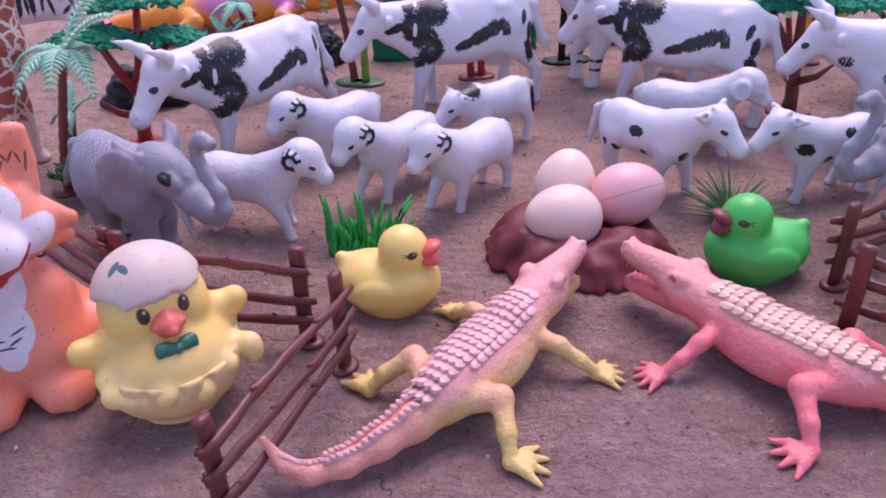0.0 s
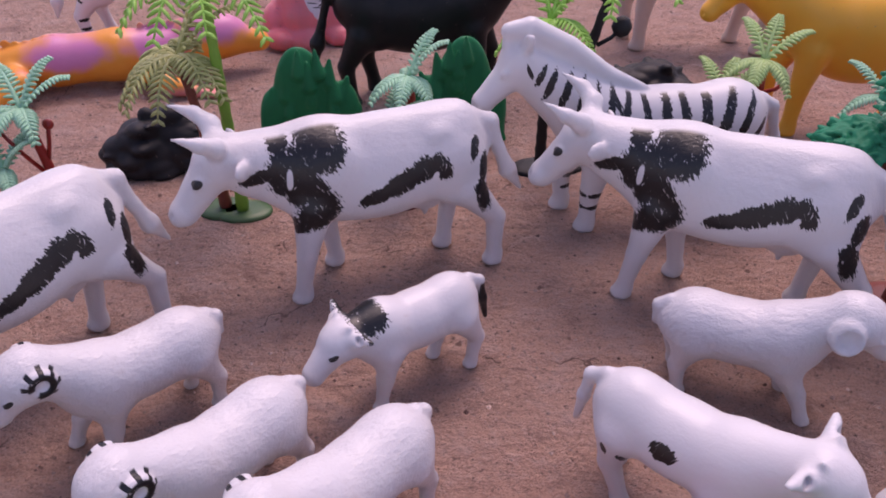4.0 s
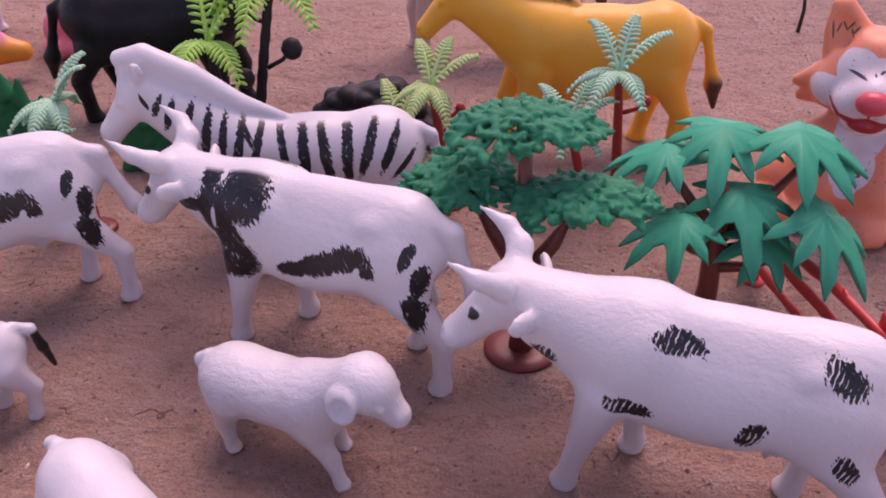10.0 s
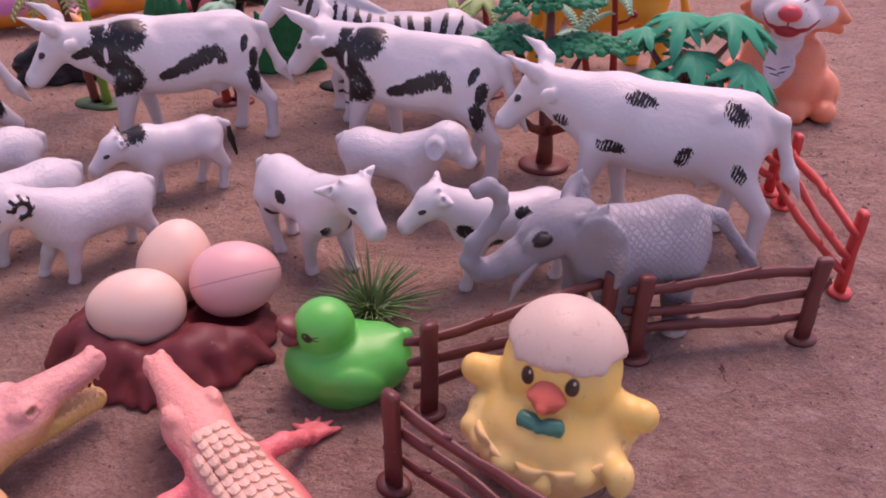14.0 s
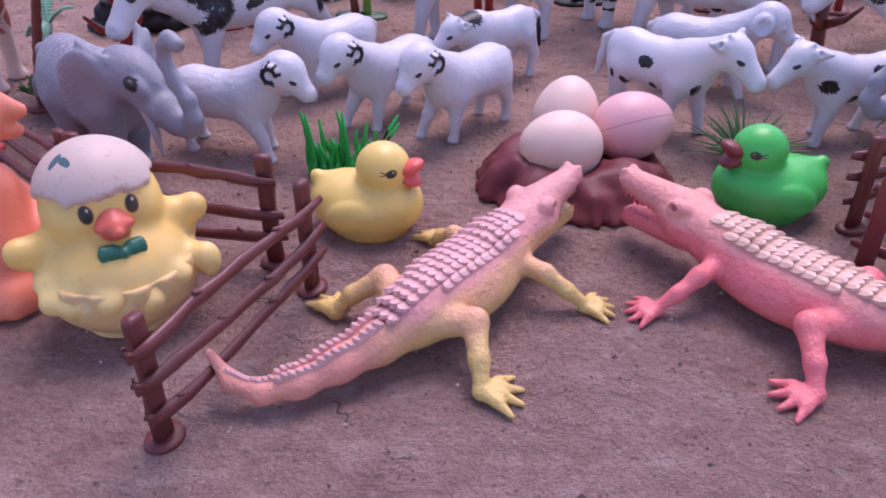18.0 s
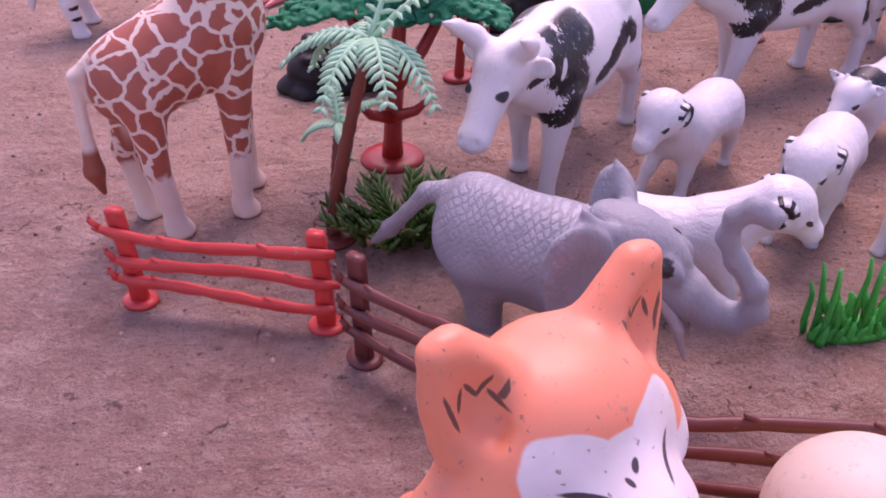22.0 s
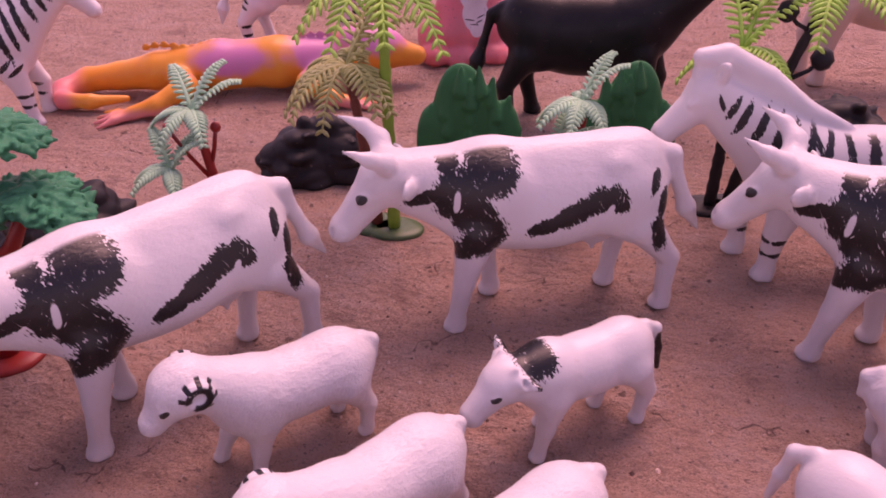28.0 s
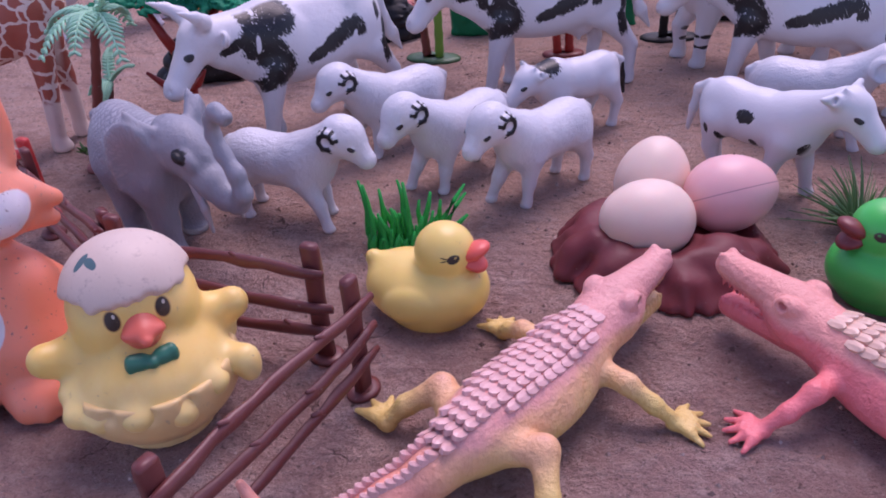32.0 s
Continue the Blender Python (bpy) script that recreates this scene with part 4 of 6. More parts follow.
def giraffe_paint():
    n = Nodes("giraffe_paint", 0.5)
    v = n.add("ShaderNodeTexVoronoi")
    v.feature = "DISTANCE_TO_EDGE"
    wob = n.vmath("ADD", n.p, n.vmath("SCALE", n.vmath("SUBTRACT", n.noise_colour(6.0), (0.5, 0.5, 0.5)), scale=5.0))
    n.put(wob, v.inputs["Vector"])
    v.inputs["Scale"].default_value = 1 / 8.4
    patch = n.ramp(v.outputs["Distance"], 0.05, 0.08)
    low = n.ramp(n.math("ADD", n.axis(2), n.math("MULTIPLY", n.noise(4.0), 6.0)), 24, 27)
    belly = n.ramp(n.math("ABSOLUTE", n.axis(1)), 1.5, 3.5)
    high = n.ramp(n.axis(2), 56, 62)
    where = n.both(n.both(patch, low), n.math("MAXIMUM", belly, high))
    c = n.mix(n.noise(9.0), (0.70, 0.54, 0.46), (0.78, 0.63, 0.54))
    c = n.mix(where, c, n.mix(n.noise(5.0), (0.34, 0.072, 0.042), (0.43, 0.105, 0.062)))
    mane = n.both(n.ramp(n.math("ABSOLUTE", n.axis(1)), 2.4, 1.8), n.ramp(n.math("SUBTRACT", n.math("MULTIPLY", n.math("SUBTRACT", n.axis(2), 66), 0.36), n.axis(0)), -6.0, -4.5))
    c = n.mix(n.both(mane, n.ramp(n.axis(2), 76, 80)), c, (0.30, 0.07, 0.035))
    tuft = n.both(n.ramp(n.axis(0), -27, -28.5), n.ramp(n.axis(2), 33, 30))
    c = n.mix(tuft, c, (0.30, 0.07, 0.035))
    return n.finish(c, 0.2, 1.0, dust=(0.15, (0.4, 0.3, 0.25)))


def noise_colour(self, size):
    n = self.add("ShaderNodeTexNoise")
    n.inputs["Scale"].default_value = 1.0 / size
    self.put(self.p, n.inputs["Vector"])
    return n.outputs["Color"]


Nodes.noise_colour = noise_colour


def elephant_paint():
    n = Nodes("elephant_paint", 0.5)
    wr = n.noise(1.8, 4.0, 0.6, stretch=(1.0, 1.0, 0.45))
    warp = n.math("MULTIPLY", n.noise(7.0, 4.0, 0.6), 14.0)
    one = n.math("SINE", n.math("ADD", n.math("MULTIPLY", n.math("ADD", n.axis(0), n.axis(2)), 2.5), warp))
    two = n.math("SINE", n.math("ADD", n.math("MULTIPLY", n.math("SUBTRACT", n.axis(0), n.axis(2)), 2.3), warp))
    cell = n.math("MULTIPLY", n.ramp(one, -0.9, -0.1), n.ramp(two, -0.9, -0.1))
    body = n.ramp(n.axis(0), 18, 12)
    c = n.mix(n.noise(12.0), (0.225, 0.225, 0.255), (0.32, 0.32, 0.36))
    # Hide cells turn paler towards the top of the back.
    upper_back = n.both(n.ramp(n.axis(2), 30, 48), body)
    c = n.mix(n.math("MULTIPLY", n.both(n.both(upper_back, cell), n.ramp(n.noise(9.0, 4.0), 0.35, 0.6)), 0.42), c, (0.56, 0.55, 0.60))
    c = n.mix(n.blobs([(35, 45.2, 3.4, 2.6, -25)], 0.3, 1.5, 0.1), c, EYE_DARK)
    c = n.mix(n.both(n.ramp(n.axis(2), 3.2, 2.4), n.ramp(n.axis(0), -100, -99)), c, (0.45, 0.42, 0.40))
    return n.finish(c, 0.55, 0.8, 0.5, height=n.math("ADD", n.math("MULTIPLY", n.both(cell, body), 0.45), n.math("MULTIPLY", wr, 1.6)))


def duck_paint(name, body, shade):
    n = Nodes(name, 0.36)
    c = n.mix(n.noise(12.0), shade, body)
    eye = n.blobs([(10.6, 27, 1.7, 1.5)], 0, 1, 0.12)
    c = n.mix(eye, c, EYE_DARK)
    c = n.mix(n.blobs([(11.2, 27.5, 0.4, 0.4)], 0, 1, 0.15), c, tuple(k * 0.5 for k in body))
    lash = n.blobs([(8.3, 27.6, 1.6, 0.22, -14), (8.3, 26.8, 1.6, 0.22, 12)], 0, 1, 0.2)
    c = n.mix(lash, c, EYE_DARK)
    n.bsdf.inputs["Subsurface Weight"].default_value = 0.25
    n.bsdf.inputs["Subsurface Radius"].default_value = (0.003, 0.002, 0.001)
    return n.finish(c, 0.08, 1.5, dust=(0.12, (0.3, 0.22, 0.12)))


def crocodile_paint(name, back, side, belly, tail):
    n = Nodes(name, 0.38)
    z, y, x = n.axis(2), n.math("ABSOLUTE", n.axis(1)), n.axis(0)
    wob = n.math("MULTIPLY", n.math("SUBTRACT", n.noise(9.0), 0.5), 12.0)
    c = n.mix(n.ramp(n.math("ADD", z, wob), 6, 18), belly, side)
    c = n.mix(n.ramp(n.math("ADD", z, n.math("MULTIPLY", wob, 0.3)), 17.5, 21), c, back)
    c = n.mix(n.ramp(x, -22, -44), c, tail)
    c = n.mix(n.both(n.ramp(z, 15, 19), n.ramp(x, -16, -26)), c, back)
    hand = n.ramp(n.math("ADD", y, wob), 19, 28)
    c = n.mix(n.both(hand, n.ramp(x, -50, -40)), c, belly)
    c = n.mix(n.blobs([(41.5, 23.9, 1.3, 1.2)], 0, 1, 0.2), c, tuple(k * 0.6 for k in side))
    scale = n.add("ShaderNodeTexVoronoi")
    scale.inputs["Scale"].default_value = 1 / 1.7
    n.put(n.p, scale.inputs["Vector"])
    return n.finish(c, 0.8, 0.7, 1.1, height=n.math("ADD", n.math("MULTIPLY", scale.outputs["Distance"], 0.25), n.noise(4.2, 5.0, 0.6)), dust=(0.12, (0.4, 0.25, 0.2)))


def chick_paint(name):
    n = Nodes(name, 0.4)
    x, y, z = n.axis(0), n.axis(1), n.axis(2)
    c = n.mix(n.noise(10.0), (0.84, 0.52, 0.11), (0.90, 0.63, 0.20))
    c = n.mix(n.math("MULTIPLY", n.ramp(n.math("ADD", z, n.math("MULTIPLY", n.noise(6.0), 8.0)), 34, 26), 0.6), c, (0.90, 0.69, 0.28))
    front = n.ramp(x, 5, 9)
    eyes = [(-6.2, 40.8, 1.75, 2.5), (6.2, 40.8, 1.75, 2.5)]
    c = n.mix(n.both(front, n.blobs([(u, v, a * 1.15, b * 1.1) for u, v, a, b in eyes], 0, 1, 0.12, "yz")), c, (0.45, 0.22, 0.06))
    c = n.mix(n.both(front, n.blobs(eyes, 0, 1, 0.08, "yz")), c, (0.03, 0.014, 0.008))
    # A pale glint painted into the colour of each eye.
    c = n.mix(n.both(front, n.blobs([(-5.7, 42.0, 0.4, 0.55), (6.7, 42.0, 0.4, 0.55)], 0, 1, 0.2, "yz")), c, (0.6, 0.5, 0.4))
    n.bsdf.inputs["Subsurface Weight"].default_value = 0.15
    n.bsdf.inputs["Subsurface Radius"].default_value = (0.004, 0.002, 0.001)
    return n.finish(c, 0.15, 1.2, dust=(0.3, (0.42, 0.27, 0.16)))


def fox_paint(name, coat, shade):
    n = Nodes(name, 0.42)
    x, y, z = n.axis(0), n.axis(1), n.axis(2)
    c = n.mix(n.noise(14.0), shade, coat)
    mask = n.blobs([(-7.8, 68, 7.8, 7.6, 12), (7.8, 68, 7.8, 7.6, -12), (0, 60, 14, 10), (0, 65.5, 8, 8.4), (-15, 57.5, 8.6, 6.4, -15), (15, 57.5, 8.6, 6.4, 15), (0, 52, 14, 8.5), (0, 42, 9.5, 11), (0, 30, 8.5, 10), (0, 22.5, 4.5, 6)], 0.06, 5, 0.03, "yz")
    face = n.ramp(n.math("SUBTRACT", x, n.math("MULTIPLY", n.ramp(z, 62, 74), 5.0)), 4, 5.5)
    c = n.mix(n.both(face, mask), c, n.mix(n.noise(9.0, 4.0), (0.66, 0.58, 0.60), (0.78, 0.72, 0.74)))
    smile = n.blobs([(0, 50.2, 7.0, 3.2), (-7, 51.4, 5, 1.6, -14), (7, 51.4, 5, 1.6, 14), (-12.5, 54.4, 3.6, 0.9, -42), (12.5, 54.4, 3.6, 0.9, 42), (0, 55, 0.5, 2.5)], 0.08, 3, 0.08, "yz")
    c = n.mix(n.both(n.ramp(x, 9, 11), smile), c, (0.42, 0.025, 0.035))
    lines = n.blobs([(-7.6, 67.4, 3.6, 0.55, -6), (7.6, 67.4, 2.8, 0.55, 26), (0.5, 69.6, 0.9, 0.5, 30), (-1.6, 68.6, 0.6, 0.35, -30), (-4, 27, 3.4, 0.4, -14), (2, 25.5, 2.4, 0.4, 24), (3.5, 28.5, 3, 0.35, 24), (-1, 24, 3, 0.35, -8)], 0.1, 1.5, 0.2, "yz")
    c = n.mix(n.both(face, lines), c, (0.05, 0.03, 0.04))
    tuft = []
    for side in (1, -1):
        tuft += [(side * u, v, 0.42, h, side * t) for u, v, h, t in ((12.0, 79.0, 1.8, 30), (13.2, 77.6, 1.4, -30), (14.4, 79.8, 2.2, 28), (16.4, 79.4, 2.0, -32), (18.4, 78.6, 2.0, 14), (20.4, 77.6, 3.4, -14))]
    c = n.mix(n.both(n.ramp(x, -1.5, 0.0), n.blobs(tuft, 0.25, 1.2, 0.2, "yz")), c, (0.16, 0.06, 0.04))
    c = n.mix(n.math("MULTIPLY", n.ramp(n.noise(1.6, 3.0, 0.6), 0.66, 0.71), 0.7), c, (0.22, 0.10, 0.09))
    n.bsdf.inputs["Subsurface Weight"].default_value = 0.15
    n.bsdf.inputs["Subsurface Radius"].default_value = (0.004, 0.002, 0.001)
    return n.finish(c, 0.12, 1.5, dust=(0.4, (0.3, 0.2, 0.18)))


def lizard_paint():
    n = Nodes("lizard_paint", 0.4)
    c = n.mix(n.noise(20.0), (0.86, 0.26, 0.02), (0.90, 0.38, 0.05))
    c = n.mix(n.blobs([(-12, 24, 20, 9), (38, 26, 16, 10), (72, 34, 22, 10)], 0.6, 14, 0.4), c, (0.70, 0.22, 0.42))
    c = n.mix(n.both(n.ramp(n.math("ABSOLUTE", n.axis(1)), 30, 36), n.ramp(n.axis(2), 9, 4)), c, (0.80, 0.26, 0.24))
    c = n.mix(n.ramp(n.axis(0), -96, -108), c, (0.78, 0.20, 0.20))
    return n.finish(c, 0.3, 1.2, 0.3, dust=(0.1, (0.4, 0.25, 0.2)))


def egg_paint(name, colour, seam):
    n = Nodes(name, 0.42)
    c = n.mix(n.noise(9.0), tuple(k * 0.93 for k in colour), colour)
    speck = n.ramp(n.noise(2.2, 5.0, 0.7), 0.69, 0.74)
    c = n.mix(n.math("MULTIPLY", speck, 0.35), c, (0.5, 0.25, 0.2))
    if seam:
        c = n.mix(n.math("MULTIPLY", n.ramp(n.math("ABSOLUTE", n.axis(2)), 0.32, 0.12), 0.6), c, (0.35, 0.12, 0.14))
    n.bsdf.inputs["Subsurface Weight"].default_value = 0.3
    n.bsdf.inputs["Subsurface Radius"].default_value = (0.004, 0.002, 0.0015)
    return n.finish(c, 0.06, 1.5)


# ---- placing the figures ----
def figure(name, mesh, material, at, label, category, group=""):
    me = mesh.copy()
    me.materials.clear()
    me.materials.append(material)
    return tagged(part(name, me, material, at=at), label, category, group)


def by_left_feet(front, rear, half):
    """The pose of a figure whose left feet stand at front and rear, half metres from its middle line."""
    a, b = Vector(front), Vector(rear)
    d = (a - b).normalized()
    m = (a + b) / 2 - Vector((-d.y, d.x)) * half
    return spot(m.x, m.y, math.degrees(math.atan2(d.y, d.x)))


cow = cow_mesh()
COW_LABEL = "white plastic toy cow with brushed black patches and curved horns"
figure("toy_cow", cow, cow_coat, by_left_feet((-0.1131, 0.3782), (-0.0643, 0.4390), 0.010), COW_LABEL, "toy cow", "toy cows in a row")
figure("toy_cow", cow, cow_coat, by_left_feet((-0.0155, 0.4514), (0.0584, 0.4754), 0.010), COW_LABEL, "toy cow", "toy cows in a row")
figure("toy_cow", cow, cow_coat, by_left_feet((0.1053, 0.4520), (0.1785, 0.4241), 0.010), COW_LABEL, "toy cow", "toy cows in a row")
figure("toy_cow", cow, cow_coat_few, by_left_feet((0.2116, 0.3878), (0.2897, 0.3601), 0.010), "white plastic toy cow with a few small oval black spots", "toy cow", "toy cows in a row")

sheep = sheep_mesh()
SHEEP_LABEL = "small white plastic toy ram with painted black curled horns"
for x, y, a in ((0.0141, 0.347, 227.6), (-0.0213, 0.358, 229), (-0.088, 0.3216, -16), (-0.0543, 0.391, 221)):
    figure("toy_sheep", sheep, sheep_coat, spot(x, y, a), SHEEP_LABEL, "toy sheep", "toy sheep herd")
figure("toy_sheep", sheep_mesh(False), sheep_plain, spot(0.1305, 0.4010, -21.7), "small plain white plastic toy lamb with drooping ears", "toy sheep", "toy sheep herd")

calf = calf_mesh()
figure("toy_calf", calf, calf_coat, spot(0.0992, 0.3540, -43, size=1.09), "small white plastic toy calf with short black dashes", "toy calf", "toy calves")
figure("toy_calf", calf, calf_coat_two, spot(0.183, 0.343, 195), "small white plastic toy calf with round black spots", "toy calf", "toy calves")
figure("toy_calf", calf_mesh(7.0), calf_coat_neck, spot(0.0285, 0.409, 214, size=0.95), "small white plastic toy calf with black neck patch and black tail", "toy calf", "toy calves")

elephant, grey_hide, tusks = elephant_mesh(), elephant_paint(), (tusk_mesh(1), tusk_mesh(-1))
ivory = plastic("grey_ivory", (0.42, 0.38, 0.38), 0.42, 0.1)
for x, y, a, label in ((-0.1335, 0.3050, -33, "grey plastic toy elephant with raised trunk beside the red fence"), (0.2238, 0.3125, 192.5, "grey plastic toy elephant with raised trunk behind brown fences")):
    body = figure("toy_elephant", elephant, grey_hide, spot(x, y, a), label, "toy elephant", "toy elephants")
    for tusk in tusks:
        part("tusk", tusk, ivory, body)

duck, duck_beak = duck_mesh(), duck_beak_mesh()
yellow_duck = figure("toy_duck", duck, duck_paint("yellow_duck_paint", (0.88, 0.66, 0.19), (0.84, 0.58, 0.14)), spot(-0.0198, 0.2590, -12, size=0.97), "yellow rubber bath duck with orange-red beak", "toy duck", "bath ducks")
part("beak", duck_beak.copy(), plastic("red_beak", (0.80, 0.12, 0.085), 0.38, 0.08), yellow_duck, "orange-red beak")
green_duck = figure("toy_duck", duck, duck_paint("green_duck_paint", (0.03, 0.58, 0.10), (0.025, 0.48, 0.075)), spot(0.1255, 0.2755, 190), "bright green rubber bath duck with dark red beak", "toy duck", "bath ducks")
part("beak", duck_beak.copy(), plastic("dark_red_beak", (0.20, 0.035, 0.03), 0.4, 0.08), green_duck, "dark red beak")

left_curl = [(-22, 0, 12), (-33, 2, 10), (-45, 5, 8.5), (-56, 9, 7), (-64, 15, 6), (-68, 22, 8.5), (-68, 29.5, 14)]
right_curl = [(-22, -3, 12), (-33, -8, 10), (-43, -11.5, 8.5), (-53, -10.5, 7), (-61, -3, 6), (-64, 7, 7), (-61, 18, 10)]
scute = scute_mesh()
for at, curl, paint, plates, label in (
        (spot(0.0115, 0.206, 53), left_curl, crocodile_paint("crocodile_paint_yellow", (0.80, 0.34, 0.30), (0.80, 0.42, 0.22), (0.78, 0.54, 0.17), (0.84, 0.33, 0.24)), (0.90, 0.50, 0.46), "pink and yellow plastic toy crocodile with open jaws"),
        (spot(0.1145, 0.208, 131.5), right_curl, crocodile_paint("crocodile_paint_pink", (0.86, 0.34, 0.28), (0.90, 0.215, 0.215), (0.92, 0.21, 0.22), (0.88, 0.27, 0.22)), (0.92, 0.57, 0.43), "bright pink plastic toy crocodile with cream back scales")):
    beast = figure("toy_crocodile", crocodile_mesh(curl), paint, at, label, "toy crocodile", "toy crocodiles")
    plate = scute.copy()
    armour(beast, plate, curl, plastic("scute_plastic", plates, 0.30, 0.0, 0.3, bump=0.4, per_object=0.7, spec=0.5))

def cap_paint(name, chipped):
    n = Nodes(name, 0.5)
    c = n.mix(n.noise(13.0, 4.0), (0.58, 0.43, 0.35), (0.70, 0.56, 0.47))
    c = n.mix(n.math("MULTIPLY", n.ramp(n.noise(3.2, 6.0, 0.75), 0.54, 0.72), 0.75), c, (0.40, 0.28, 0.24))
    c = n.mix(n.math("MULTIPLY", n.ramp(n.noise(0.9, 4.0, 0.7), 0.66, 0.72), 0.7), c, (0.25, 0.15, 0.12))
    if chipped:
        c = n.mix(n.both(n.ramp(n.axis(2), 40, 44), n.blobs([(2.8, -9.0, 1.2, 2.4, 25), (5.2, -7.0, 2.3, 1.1, 20)], 0.15, 2, 0.08, "xy")), c, (0.07, 0.14, 0.15))
    return n.finish(c, 0.15, 1.2)


chick, cap, cup, chick_beak, bow = chick_mesh(), shell_cap_mesh(), shell_cup_mesh(), chick_beak_mesh(), bow_mesh()
chick_coat, cup_coat, chick_red = chick_paint("chick_paint"), plastic("eggshell_cup_rubber", (0.86, 0.58, 0.24), 0.42, 0.3, 0.18, translucent=0.15), plastic("chick_beak_red", (0.80, 0.15, 0.09), 0.38, 0.08)
for x, y, a, tie, label in ((-0.0932, 0.2098, -55, (0.025, 0.17, 0.10), "yellow rubber chick hatching from a pale eggshell, green bow"), (0.1942, 0.2465, -112, (0.03, 0.22, 0.16), "yellow rubber chick in a pale eggshell with teal bow tie")):
    hatch = figure("toy_chick", chick, chick_coat, spot(x, y, a), label, "toy chick", "hatching chicks")
    part("eggshell_cup", cup, cup_coat, hatch, "pale cream lower eggshell with a scalloped rim")
    part("eggshell_cap", cap.copy(), cap_paint("eggshell_paint", x < 0), hatch, "pale dirty eggshell cap with a jagged edge")
    part("beak", chick_beak, chick_red, hatch, "red beak")
    part("bow_tie", bow.copy(), plastic("bow_plastic", tie, 0.4, 0.08), hatch, "green bow tie")

fox, fox_nose, nose_red = fox_mesh(), fox_nose_mesh(), plastic("fox_nose_red", (0.74, 0.085, 0.10), 0.35, 0.06)
for x, y, a, coat, shade, label in ((-0.1498, 0.2222, -62, (0.92, 0.29, 0.165), (0.86, 0.235, 0.13), "orange rubber fox with white smiling face, sitting"),
                                    (0.353, 0.537, -116, (0.90, 0.29, 0.15), (0.84, 0.235, 0.12), "orange rubber fox sitting beside the maple tree"),
                                    (-0.048, 0.745, -70, (0.88, 0.22, 0.24), (0.82, 0.17, 0.20), "pink rubber fox with white smiling face, sitting")):
    sat = figure("toy_fox", fox, fox_paint("fox_paint", coat, shade), spot(x, y, a), label, "toy fox", "rubber foxes")
    part("nose", fox_nose, nose_red, sat, "round red nose")

low, low_right = equine_mesh(8, 0.6, 11.0), equine_mesh(8, 0.6, 11.0, m=-1)
high = equine_mesh(12, 1.0, 2.0, 4.0, 1)
figure("toy_zebra", low, zebra_coat, spot(0.129, 0.510, 184), "white plastic toy zebra with worn black stripes", "toy zebra", "toy zebras")
figure("toy_zebra", low_right, zebra_coat_full, spot(-0.304, 0.590, 32), "white plastic toy zebra with dense black stripes", "toy zebra", "toy zebras")
figure("toy_zebra", low_right, zebra_coat_full, spot(-0.163, 0.748, 14), "white plastic toy zebra with dense black stripes standing far back", "toy zebra", "toy zebras")
figure("toy_zebra", high, far_zebra_coat, spot(0.201, 0.712, 172, size=1.12), "cream plastic toy zebra with thin dark stripes", "toy zebra", "toy zebras")
figure("toy_donkey", equine_mesh(12, 1.0, 6.0, 4.0, m=-1), plastic("black_donkey_plastic", (0.009, 0.009, 0.011), 0.42, 0.06, bump=0.15, spec=0.25), spot(0.026, 0.640, 4, size=1.07), "glossy black plastic toy donkey", "toy donkey")
figure("toy_horse", equine_mesh(8, 0.9, 3.0, 8.0), yellow_horse_paint(), spot(0.2505, 0.592, 176, size=1.07), "orange-yellow plastic toy horse with dark brown mane", "toy horse")
figure("toy_giraffe", giraffe_mesh(), giraffe_paint(), spot(-0.2370, 0.3860, 26, size=1.12), "tall plastic toy giraffe with red-brown patches", "toy giraffe")
figure("toy_lizard", lizard_mesh(), lizard_paint(), spot(-0.166, 0.661, 14), "orange and purple rubber toy lizard lying on the soil", "toy lizard")

egg = egg_mesh()
pale, pink = egg_paint("cream_egg_plastic", (0.86, 0.62, 0.50), False), egg_paint("pink_egg_plastic", (0.86, 0.46, 0.44), True)
figure("toy_egg", egg, pale, pose(0.0508, 0.2925, 0.0172, 0, -8, 195), "cream plastic toy egg in the nest", "toy egg", "eggs in the nest")
figure("toy_egg", egg, pale, pose(0.0555, 0.3210, 0.0178, 0, -62, 60), "cream plastic toy egg standing at the back of the nest", "toy egg", "eggs in the nest")
figure("toy_egg", egg, pink, pose(0.0815, 0.3100, 0.0185, -34, -10, 12), "pink plastic toy egg with a moulded seam", "toy egg", "eggs in the nest")

